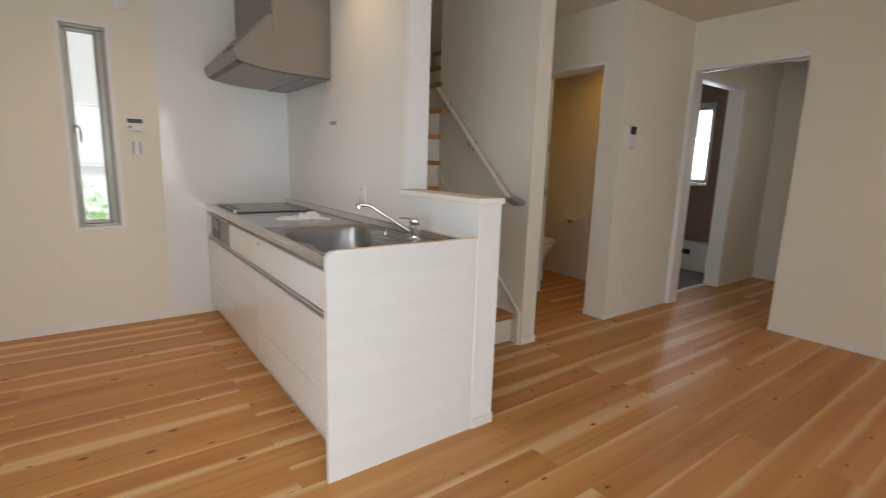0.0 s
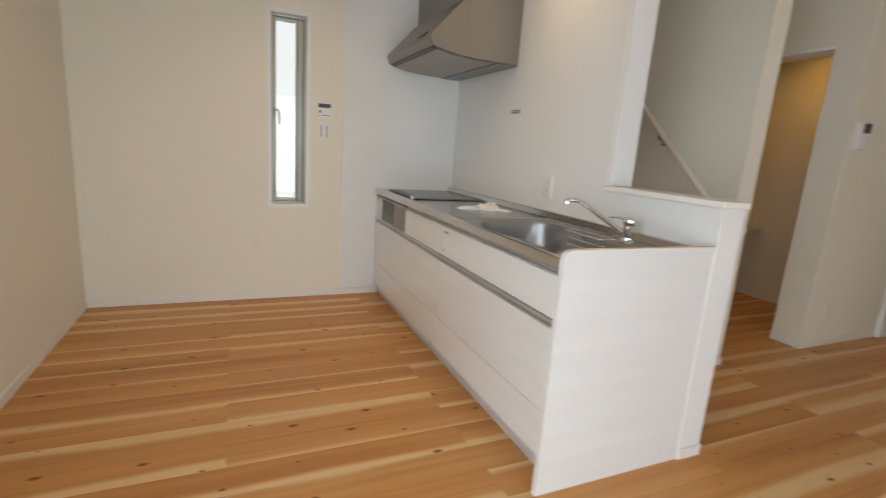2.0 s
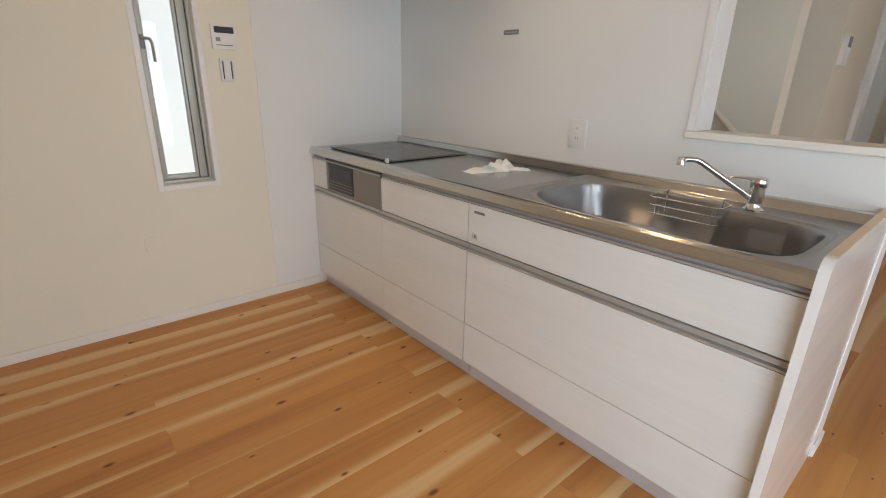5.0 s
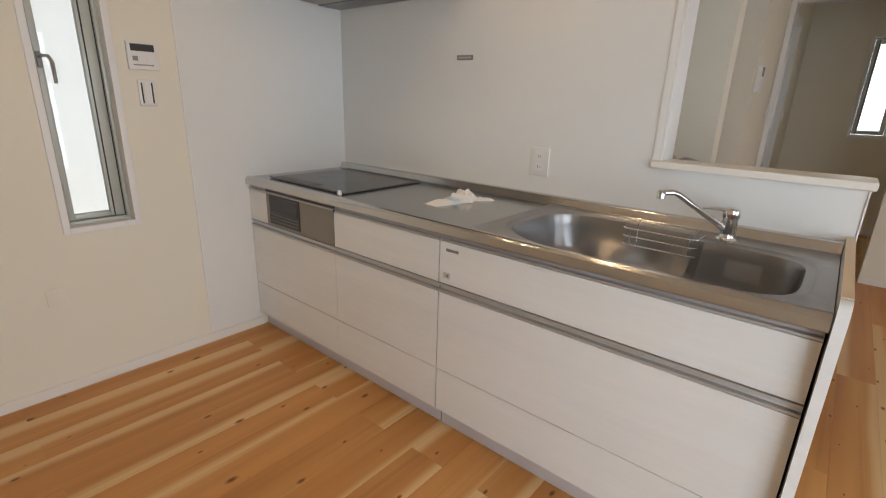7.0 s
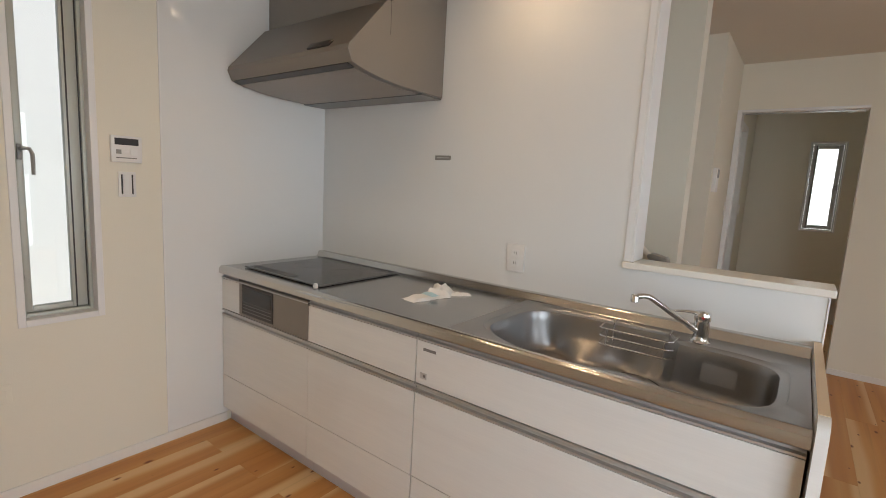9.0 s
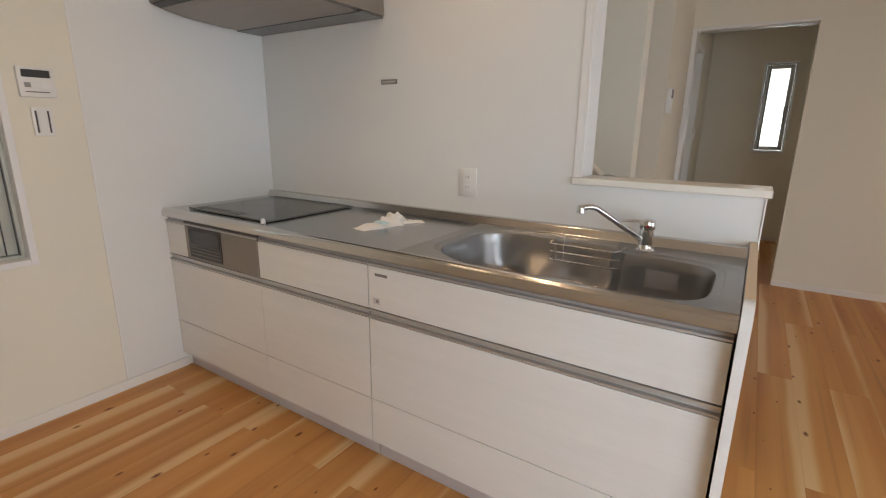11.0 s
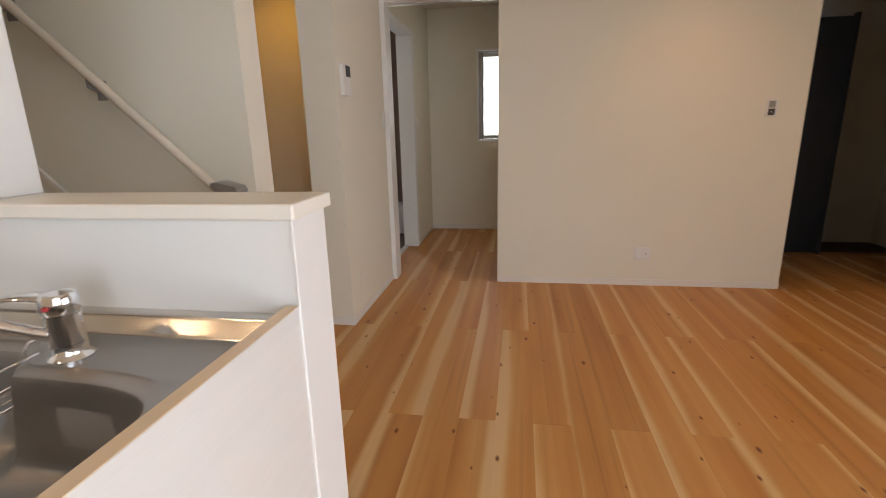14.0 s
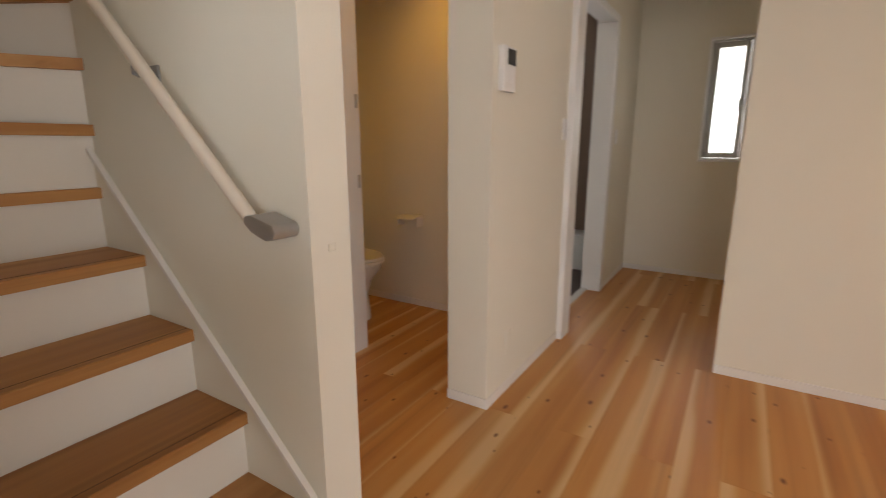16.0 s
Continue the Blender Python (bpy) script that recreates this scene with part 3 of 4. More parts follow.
slim_window("window_1", N_IN, wx0, wx1, wz0, wz1, M_glass, "slim crank window with white lining and aluminium frame", "y", M_sash)
slim_window("window_2", E_IN, hw[0], hw[1], hw[2], hw[3], M_frost, "slim frosted crank window with aluminium frame in the hall", "x", M_sash_pale)
slim_window("window_3", E_IN, ww[0], ww[1], ww[2], ww[3], M_frost, "slim frosted window in the dark washroom wall", "x", M_sash)


def terrace_window(name, x0, x1, z0, z1):
    w = setting(name, box(x0, x0 + 0.04, S_IN - 0.10, S_IN + 0.01, z0, z1, 0.003), M_sash, "wide sliding terrace window behind the walk", "window")
    part("frame_side", box(x1 - 0.04, x1, S_IN - 0.10, S_IN + 0.01, z0, z1, 0.003), M_sash, w)
    part("frame_head", box(x0 + 0.04, x1 - 0.04, S_IN - 0.10, S_IN + 0.01, z1 - 0.04, z1, 0.003), M_sash, w)
    part("frame_sill", box(x0 + 0.04, x1 - 0.04, S_IN - 0.10, S_IN + 0.01, z0, z0 + 0.03, 0.003), M_sash, w)
    xm = (x0 + x1) / 2
    part("mullion", box(xm - 0.035, xm + 0.035, S_IN - 0.08, S_IN - 0.02, z0 + 0.03, z1 - 0.04, 0.003), M_sash, w)
    for a, b in ((x0 + 0.04, xm - 0.035), (xm + 0.035, x1 - 0.04)):
        p = part("pane", box(a, b, S_IN - 0.055, S_IN - 0.050, z0 + 0.03, z1 - 0.04), M_glass, w, "clear pane")
        p.visible_shadow = False


terrace_window("window_4", -2.35, 0.85, 0.03, 2.05)

w = setting("window_5", box(W - 0.10, W + 0.01, -3.04, -3.0, 0.03, 2.05, 0.003), M_sash, "tall sliding window beside the kitchen", "window")
part("frame_side", box(W - 0.10, W + 0.01, -4.70, -4.66, 0.03, 2.05, 0.003), M_sash, w)
part("frame_head", box(W - 0.10, W + 0.01, -4.66, -3.04, 2.01, 2.05, 0.003), M_sash, w)
part("frame_sill", box(W - 0.10, W + 0.01, -4.66, -3.04, 0.03, 0.06, 0.003), M_sash, w)
part("mullion", box(W - 0.08, W - 0.05, -3.88, -3.82, 0.06, 2.01, 0.003), M_sash, w)
for a, b in ((-4.66, -3.88), (-3.82, -3.04)):
    p = part("pane", box(W - 0.068, W - 0.063, a, b, 0.06, 2.01), M_glass, w, "clear pane")
    p.visible_shadow = False

# outdoors: ground, neighbour, hedge
setting("ground", box(-400, 400, -400, 400, -0.52, -0.50), M_ground, "pale gravel ground outside", "ground")
nb = thing("neighbour_house", (-3, 6, -0.5), "pale grey neighbouring house beyond the window", "house")
part("wall", box(-9, 3, 5.0, 12.0, -0.5, 6.2), M_side, nb, "pale siding wall", False)
part("roof", prism([(4.6, 6.2), (12.4, 6.2), (8.5, 8.0)], "x", -9.4, 3.4), M_grey, nb, "grey roof", False)
for x in (-2.9, -1.7):
    wn_ = part("window", box(x, x + 0.7, 4.94, 5.0, 1.0, 1.9, 0.01), M_white, nb, "white window frame", False)
    part("pane", box(x + 0.06, x + 0.64, 4.93, 4.938, 1.06, 1.84), M_side, wn_, "", False)
random.seed(4)
hedge = bmesh.new()
for i in range(700):
    c = Vector((random.uniform(-2.6, -1.2), random.uniform(3.5, 4.1), random.uniform(-0.5, 0.75 + 0.12 * math.sin(i))))
    d = Vector((random.uniform(-1, 1), random.uniform(-1, 1), random.uniform(-1, 1))).normalized() * 0.06
    e = d.cross(Vector((random.uniform(-1, 1), random.uniform(-1, 1), random.uniform(-1, 1)))).normalized() * 0.035
    hedge.faces.new([hedge.verts.new(c + q) for q in (d, e, -d, -e)])
tagged(link("hedge", hedge, M_leaf), "leafy green hedge in front of the neighbouring house", "hedge", "", "stuff")
# glowing board added so that the frosted panes turn bright white
setting("backdrop", box(7.8, 7.9, -5, 2, -0.5, 5.0), M_bright, "glowing white board in place of the bright outdoors beyond the frosted windows", "backdrop")

# ---- stairs ----
RISE, GO = 0.205, 0.2285
SX0, SX1 = 0.117, 0.952


def tread_x(k):
    return -1.732 + GO * (k - 1)


stairs = thing("staircase", (0.53, -1.0, 0.0), "closed staircase with cedar treads and white risers", "staircase")
for k in range(1, 6):
    y0, z = tread_x(k), RISE * k
    y1 = tread_x(k + 1) + 0.036 if k < 5 else tread_x(5) + 0.25
    tr = part("tread", prism([(y0, z - 0.036), (y0, z - 0.004), (y0 + 0.004, z), (y1, z), (y1, z - 0.036)], "x", SX0 + 0.001, SX1 - 0.001), M_tread, stairs, "", False)
    part("groove", box(SX0 + 0.01, SX1 - 0.01, y0 + 0.0285, y0 + 0.0315, z - 0.0005, z + 0.0006), M_groove, tr, "dark anti-slip groove", False)
    part("riser", box(SX0 + 0.001, SX1 - 0.001, y0 + 0.022, y0 + 0.034, z - RISE + 0.0003, z - 0.0362), M_riser, stairs, "", False)
# winders round the newel corner, turning east
NX, NY = SX1, tread_x(5) - 0.0
corner = Vector((NX + 0.004, NY + 0.004))
ANG = (180, 150, 120, 90)
for i in range(3):
    k = 6 + i
    z = RISE * k

    def edge(a):
        d = Vector((math.cos(radians(a)), math.sin(radians(a))))
        s = min((SX0 + 0.002 - corner.x) / d.x if d.x < -1e-6 else 9, (N_IN - 0.002 - corner.y) / d.y if d.y > 1e-6 else 9)
        return corner + d * s
    a0, a1 = ANG[i], ANG[i + 1]
    p0, p1 = edge(a0 - 0.001), edge(a1)
    pts = [tuple(corner), tuple(p0)]
    if p0.x < SX0 + 0.01 and p1.y > N_IN - 0.01 and p0.y < N_IN - 0.01:
        pts.append((SX0 + 0.002, N_IN - 0.002))
    pts.append(tuple(p1))
    part("tread", prism(pts, "z", z - 0.036, z), M_tread, stairs, "", False)
    n = Vector((math.sin(radians(a0)), -math.cos(radians(a0))))
    qq = [(v.x, v.y) for v in (corner + n * 0.022, p0 + n * 0.022, p0 + n * 0.034, corner + n * 0.034)]
    part("riser", prism(qq, "z", z - RISE, z - 0.036), M_riser, stairs, "", False)
for k in range(9, 13):
    x0, z = NX + GO * (k - 9), RISE * k
    part("tread", box(x0 - 0.0, x0 + GO + 0.01, NY + 0.014, -0.002, z - 0.036, z, 0.003), M_tread, stairs, "", False)
    part("riser", box(x0 + 0.022, x0 + 0.034, NY + 0.014, -0.002, z - RISE, z - 0.036), M_riser, stairs, "", False)
# sloping white skirting with an upright end
SK = 0.92


def sk_z(y):
    return 0.228 + SK * (y + 1.765)


skirt = [(-1.792, 0.0), (-1.792, sk_z(-1.792) + 0.01), (-1.765, sk_z(-1.765) + 0.02), (-0.785, sk_z(-0.785) + 0.02), (-0.785, 0.0)]
part("skirting", prism(skirt, "x", SX1 - 0.0075, SX1 - 0.0005), M_wall, stairs, "cream skirting board", False)
edge_strip = [(-1.797, 0.0), (-1.797, sk_z(-1.797) + 0.022), (-1.770, sk_z(-1.770) + 0.033), (-0.785, sk_z(-0.785) + 0.033), (-0.785, sk_z(-0.785) + 0.016), (-1.760, sk_z(-1.760) + 0.016), (-1.775, sk_z(-1.775) - 0.0), (-1.775, 0.0)]
part("skirting_edge", prism(edge_strip, "x", SX1 - 0.024, SX1 - 0.0078), M_base, stairs, "cream white raised edge strip", False)

rail = thing("handrail", (0.91, -1.73, 0.97), "pale round handrail with grey metal end on the stair wall", "handrail")


def rz(y):
    return 1.004 + 0.925 * (y + 1.661)


bm = bmesh.new()
tube(bm, [(0.895, y, rz(y)) for y in (-1.672, -1.4, -1.1, -0.82)], 0.0175, 16)
part("bar", bm, M_rail, rail)
bm = bmesh.new()
end_o = [(-1.776, 0.972), (-1.768, 0.956), (-1.738, 0.950), (-1.690, 0.966), (-1.664, 0.986), (-1.668, 1.004), (-1.696, 1.008), (-1.768, 0.990)]
bm = prism(end_o, "x", 0.876, 0.9505, 0.006)
part("end_bracket", bm, M_bracket, rail, "grey metal angled end bracket")
for y in (-1.235, -0.92):
    bm = bmesh.new()
    tube(bm, [(0.895, y, rz(y) - 0.017), (0.895, y, rz(y) - 0.045), (0.925, y, rz(y) - 0.055), (0.950, y, rz(y) - 0.055)], 0.009, 8)
    add_box(bm, 0.944, 0.9515, y - 0.022, y + 0.022, rz(y) - 0.09, rz(y) - 0.02, 0.003)
    part("bracket", bm, M_grey, rail, "grey metal bracket")

# ---- kitchen ----
FX = -0.640           # face of the fronts
CX = -0.655           # front of the worktop
UNITS = ((-0.6995, N_IN - 0.004, "cooktop cabinet"), (-1.305, -0.700, "drawer cabinet"), (-2.396, -1.307, "sink cabinet"))


def front(name, y0, y1, z0, z1, parent, label=""):
    g0, g1 = (0.0003 if abs(y + 0.700) < 0.01 else 0.0015 for y in (y0, y1))
    return part(name, box(FX, FX + 0.018, y0 + g0, y1 - g1, z0, z1, 0.0007 if g0 < 0.001 or g1 < 0.001 else 0.0015), M_cab, parent, label, False)


for y0, y1, nm in UNITS:
    u = thing(nm.replace(" ", "_"), (-0.32, (y0 + y1) / 2, 0.0), "pale ash " + nm + " with aluminium grip rails under a steel worktop", "cabinet", "kitchen base cabinets")
    part("body", box(FX + 0.0185, -0.005, y0 + 0.001, y1 - 0.001, 0.088, 0.786 if nm != "sink cabinet" else 0.62), M_white, u, "", False)
    part("kick_board", box(-0.598, -0.583, y0 + 0.001, y1 - 0.001, 0.0, 0.0875, 0.001), M_kick, u, "greyish kick board", False)
    front("lower_drawer", y0, y1, 0.086, 0.2675, u)
    front("main_drawer", y0, y1, 0.2705, 0.590, u)
    rl = part("grip_rail", prism([(FX + 0.0, 0.592), (FX - 0.004, 0.596), (FX - 0.004, 0.601), (FX + 0.008, 0.604), (FX + 0.012, 0.616), (FX - 0.003, 0.619), (FX - 0.003, 0.625), (FX + 0.018, 0.626), (FX + 0.018, 0.592)], "y", y0 + 0.0015, y1 - 0.0015), M_alu, u, "aluminium grip rail", False)
    part("top_rail", prism([(FX + 0.0, 0.787), (FX - 0.004, 0.790), (FX - 0.004, 0.795), (FX + 0.008, 0.798), (FX + 0.012, 0.806), (FX - 0.002, 0.809), (FX - 0.002, 0.812), (FX + 0.018, 0.812), (FX + 0.018, 0.787)], "y", y0 + 0.0015, y1 - 0.0015), M_alu, u, "aluminium grip rail", False)
    if nm == "cooktop cabinet":
        front("filler", -0.150, y1, 0.628, 0.785, u)
    elif nm == "drawer cabinet":
        front("top_drawer", y0, y1, 0.628, 0.785, u)
        part("rail_end", box(FX - 0.006, FX + 0.0, y1 - 0.012, y1 - 0.0015, 0.785, 0.797, 0.002), M_dark, u, "black rail end piece", False)
    else:
        d = front("top_drawer", y0, y1, 0.628, 0.785, u)
        part("label_bar", box(FX - 0.0012, FX - 0.0002, -1.393, -1.338, 0.752, 0.762), M_ink, d, "small grey printed label", False)
        part("badge", box(FX - 0.0012, FX - 0.0002, -1.357, -1.329, 0.650, 0.671), M_alu, d, "small metallic square badge", False)
        part("badge_mark", box(FX - 0.0020, FX - 0.0013, -1.351, -1.343, 0.656, 0.665), M_ink, d, "grey print", False)

# built-in grill front of the cooktop
hob = thing("cooktop", (-0.33, -0.41, 0.852), "built-in induction cooktop with black glass and steel grill front", "cooktop")
part("glass_plate", box(-0.575, -0.075, -0.690, -0.100, 0.8525, 0.858, 0.0025), M_glass_top, hob, "dark glass plate", False)
for yy, a, b in (("front", -0.580, -0.572), ("back", -0.078, -0.070)):
    part("trim_bar", box(a, b, -0.694, -0.096, 0.8524, 0.861, 0.002), M_hob_trim, hob, "thin metal trim", False)
part("trim_bar", box(-0.572, -0.078, -0.6945, -0.688, 0.8524, 0.861, 0.002), M_hob_trim, hob, "thin metal trim", False)
part("control_strip", box(-0.560, -0.515, -0.46, -0.13, 0.8581, 0.8588), M_dark, hob, "dark control strip", False)
for cy in (-0.25, -0.53):
    bm = bmesh.new()
    q0 = [bm.verts.new((-0.29 + 0.088 * math.cos(i * math.tau / 48), cy + 0.088 * math.sin(i * math.tau / 48), 0.8584)) for i in range(48)]
    q1 = [bm.verts.new((-0.29 + 0.0855 * math.cos(i * math.tau / 48), cy + 0.0855 * math.sin(i * math.tau / 48), 0.8584)) for i in range(48)]
    for i in range(48):
        bm.faces.new((q0[i], q0[(i + 1) % 48], q1[(i + 1) % 48], q1[i]))
    part("ring_mark", bm, M_ink, hob, "printed cooking ring")
bm = bmesh.new()
lathe(bm, -0.598, -0.690, [(0.010, 0.852), (0.011, 0.862), (0.008, 0.871), (0.003, 0.873)], 16)
part("corner_cap", bm, M_white, hob, "small white corner cap")
gf = part("grill_front", box(FX - 0.003, FX + 0.016, -0.6975, -0.152, 0.628, 0.800, 0.003), M_hood, hob, "steel coloured grill front", False)
part("grill_window", box(FX - 0.0055, FX - 0.0032, -0.444, -0.184, 0.642, 0.788, 0.002), M_dark, gf, "dark grill window", False)
part("grill_slot", box(FX - 0.0072, FX - 0.0057, -0.430, -0.198, 0.706, 0.774), M_glass_top, gf, "black glass slot", False)
for z in (0.656, 0.672, 0.688):
    part("grill_line", box(FX - 0.0072, FX - 0.0057, -0.430, -0.198, z, z + 0.004), M_hob_trim, gf, "", False)
# black bar that stands for the shade between grill front and worktop
part("top_gap_shade", box(FX - 0.004, FX + 0.015, -0.6975, -0.152, 0.8005, 0.808), M_dark, hob, "black strip for the shaded gap under the worktop", False)

# worktop with the pressed sink
top = thing("worktop", (-0.33, -1.2, 0.812), "brushed stainless steel worktop with rolled front edge", "worktop")
SY0, SY1, SXF, SXB = -2.330, -1.490, -0.603, -0.105


def sink_outline(n=96, grow=0.0):
    """Rounded sink outline with a waist in its front edge and a tap ledge at the back."""
    pts = []
    cx, cy, hx, hy, rr = (SXF + SXB) / 2, (SY0 + SY1) / 2, (SXB - SXF) / 2 + grow, (SY1 - SY0) / 2 + grow, 0.11 + grow
    for i in range(n):
        a = math.tau * i / n
        c, s = math.cos(a), math.sin(a)
        k = 5.0
        f = (abs(c / hx) ** k + abs(s / hy) ** k) ** (-1 / k)
        x, y = cx + f * c, cy + f * s
        if x < cx:
            wgt = min(1, (cx - x) / hx)
            x += wgt * (0.028 * math.exp(-((y + 1.98) / 0.075) ** 2) + 0.075 * max(0, (y - (SY1 - 0.26)) / 0.26) ** 2)
        else:
            wgt = min(1, (x - cx) / hx)
            u = min(1, max(0, (-1.995 - y) / 0.062))
            x -= wgt * 0.072 * u * u * (3 - 2 * u)
        pts.append((x, y))
    return pts


n = 96
inner = sink_outline(n)
lip = sink_outline(n, 0.024)
zt = 0.850
XB, XF, YS, YN = -0.045, CX + 0.0255, -2.398, -1.42
bm = bmesh.new()
ccx, ccy = (SXF + SXB) / 2, (SY0 + SY1) / 2


def rim(px, py):
    """Where the ray from the sink's middle through a point meets the plate's border."""
    d = Vector((px - ccx, py - ccy))
    s = min((XB - ccx) / d.x if d.x > 1e-6 else (XF - ccx) / d.x if d.x < -1e-6 else 9e9, (YN - ccy) / d.y if d.y > 1e-6 else (YS - ccy) / d.y if d.y < -1e-6 else 9e9)
    return ccx + d.x * s, ccy + d.y * s


def ring(pts, z):
    return [bm.verts.new((p[0], p[1], z)) for p in pts]


def toward(pts, inset):
    out = []
    for px, py in pts:
        d = Vector((ccx - px, ccy - py))
        out.append((px + d.normalized().x * inset, py + d.normalized().y * inset))
    return out


def scalloped(pts, dz):
    """The foot of the back wall runs in two scallops, one round the drain."""
    w = min(1.0, max(0.0, (dz - 0.08) / 0.05))
    out = []
    for px, py in pts:
        u = max(0.0, (px - ccx) / (SXB - ccx))
        bump = max(math.exp(-((py + 1.59) / 0.085) ** 2), math.exp(-((py + 1.88) / 0.10) ** 2))
        v = min(1.0, max(0.0, (py + 2.015) / 0.05))
        out.append((px - 0.062 * w * min(1.0, 2 * u) * (1 - bump) * v, py))
    return out


border = [rim(*p) for p in lip]
for cxy in ((XB, YN), (XB, YS), (XF, YN), (XF, YS)):
    j = min(range(n), key=lambda i: (border[i][0] - cxy[0]) ** 2 + (border[i][1] - cxy[1]) ** 2)
    border[j] = cxy
rings = [ring(border, zt), ring(lip, zt), ring(sink_outline(n, 0.019), zt - 0.0045), ring(sink_outline(n, 0.006), zt - 0.0055)]
for inset, dz in ((0.0, 0.008), (0.004, 0.017), (0.008, 0.05), (0.013, 0.095), (0.018, 0.128), (0.024, 0.145), (0.036, 0.154), (0.058, 0.1575), (0.085, 0.159)):
    rings.append(ring(scalloped(toward(inner, inset), dz), zt - dz))
for a, b in zip(rings, rings[1:]):
    for i in range(n):
        bm.faces.new((a[i], a[(i + 1) % n], b[(i + 1) % n], b[i]))
bm.faces.new(rings[-1])
bmesh.ops.recalc_face_normals(bm, faces=bm.faces[:])
bowl_tree = BVHTree.FromBMesh(bm)
bowl = part("sink_bowl", bm, M_steel_bowl, top, "satin steel sink with wavy front", True)
part("plate", box(CX + 0.0255, XB, YN, N_IN - 0.004, 0.820, zt), M_steel, top, "", False)
# rolled front edge and back riser
roll = [(CX + 0.021 - 0.022 * math.sin(radians(a)), 0.833 + 0.0208 * math.cos(radians(a))) for a in range(0, 91, 10)]
roll = [(CX + 0.026, 0.8505)] + roll + [(CX - 0.001, 0.8165), (CX + 0.004, 0.8125), (CX + 0.026, 0.8125)]
part("front_roll", prism(roll, "y", -2.398, N_IN - 0.004), M_steel_edge, top, "rolled steel edge", True)
riser = [(XB, 0.8125), (XB, 0.850), (XB + 0.006, 0.854), (XB + 0.014, 0.876), (XB + 0.022, 0.882), (-0.001, 0.882), (-0.001, 0.8125)]
part("back_riser", prism(riser, "y", -2.398, N_IN - 0.004), M_steel_edge, top, "raised steel back edge", True)
bm = bmesh.new()
lathe(bm, -0.265, -1.93, [(0.102, 0.6912), (0.102, 0.6940), (0.099, 0.6955), (0.097, 0.6940), (0.097, 0.6912)], 40)
part("drain_ring", bm, M_dark, top, "dark drain ring")
bm = bmesh.new()
lathe(bm, -0.265, -1.93, [(0.094, 0.6912), (0.094, 0.6950), (0.065, 0.6990), (0.020, 0.7005), (0.004, 0.7005)], 40)
part("drain_lid", bm, M_steel_bowl, top, "round steel drain lid")



def on_bowl(y0, y1, z0, z1, lift, nu=8, nv=3):
    """A thin film that follows the back wall of the bowl."""
    bm = bmesh.new()
    grid = []
    for i in range(nu + 1):
        row = []
        for j in range(nv + 1):
            y, z = y0 + (y1 - y0) * i / nu, z0 + (z1 - z0) * j / nv
            hit = bowl_tree.ray_cast(Vector((ccx, y, z)), Vector((1, 0, 0)))[0]
            row.append(bm.verts.new((hit.x - lift, y, z)))
        grid.append(row)
    for i in range(nu):
        for j in range(nv):
            bm.faces.new((grid[i][j], grid[i + 1][j], grid[i + 1][j + 1], grid[i][j + 1]))
    return bm


sticker = part("sticker", on_bowl(-2.225, -2.125, 0.742, 0.802, 0.0008), M_sticker, bowl, "faded rectangular sticker")
# end panel with a rounded top corner
pts = [(-0.698, 0.0), (-0.698, 0.862)] + [(-0.698 + 0.036 * (1 - math.cos(a)), 0.862 + 0.036 * math.sin(a)) for a in [radians(q) for q in range(10, 91, 10)]] + [(-0.0063, 0.898), (-0.0063, 0.0)]
endp = thing("end_panel", (-0.35, -2.41, 0.0), "pale ash end panel closing the kitchen counter", "panel")
part("board", prism(pts, "y", -2.422, -2.400), M_cab, endp, "", False)
part("edge_band", box(-0.655, -0.0075, -2.4215, -2.4005, 0.8982, 0.8994), M_edge, endp, "beige top edge band", False)

# tap
tap = thing("kitchen_tap", (-0.125, -2.112, 0.85), "chrome single lever kitchen tap with swung spout", "tap")
bm = bmesh.new()
lathe(bm, -0.125, -2.112, [(0.031, 0.850), (0.031, 0.854), (0.027, 0.858), (0.0245, 0.862), (0.024, 0.8755), (0.0225, 0.8760), (0.0225, 0.8775), (0.024, 0.8780), (0.0235, 0.9220), (0.0215, 0.9225), (0.0215, 0.9240)], 28)
part("body", bm, M_chrome, tap)
bm = bmesh.new()
lathe(bm, -0.125, -2.112, [(0.0235, 0.9245), (0.0262, 0.930), (0.0265, 0.946), (0.023, 0.955), (0.012, 0.959), (0.003, 0.960)], 28)
ways = [(0.012, 0.948, 0.021, 0.008), (0.035, 0.951, 0.017, 0.006), (0.060, 0.951, 0.014, 0.005), (0.085, 0.948, 0.012, 0.004), (0.094, 0.946, 0.007, 0.003)]
dirx, diry = -0.30, 0.954
loops = []
for dist, zc, half, thick in ways:
    loop = []
    for q in range(14):
        u = math.tau * q / 14
        side, up = half * math.cos(u), thick * math.sin(u)
        loop.append(bm.verts.new((-0.125 + dirx * dist - diry * side, -2.112 + diry * dist + dirx * side, zc + up)))
    loops.append(loop)
for la, lb in zip(loops, loops[1:]):
    for q in range(14):
        bm.faces.new((la[q], la[(q + 1) % 14], lb[(q + 1) % 14], lb[q]))
bm.faces.new(loops[0])
bm.faces.new(loops[-1])
bmesh.ops.recalc_face_normals(bm, faces=bm.faces[:])
part("lever", bm, M_chrome, tap)
part("red_dot", box(-0.1555, -0.1505, -2.121, -2.113, 0.935, 0.941, 0.001), M_red, tap, "small red dot", False)
bm = bmesh.new()
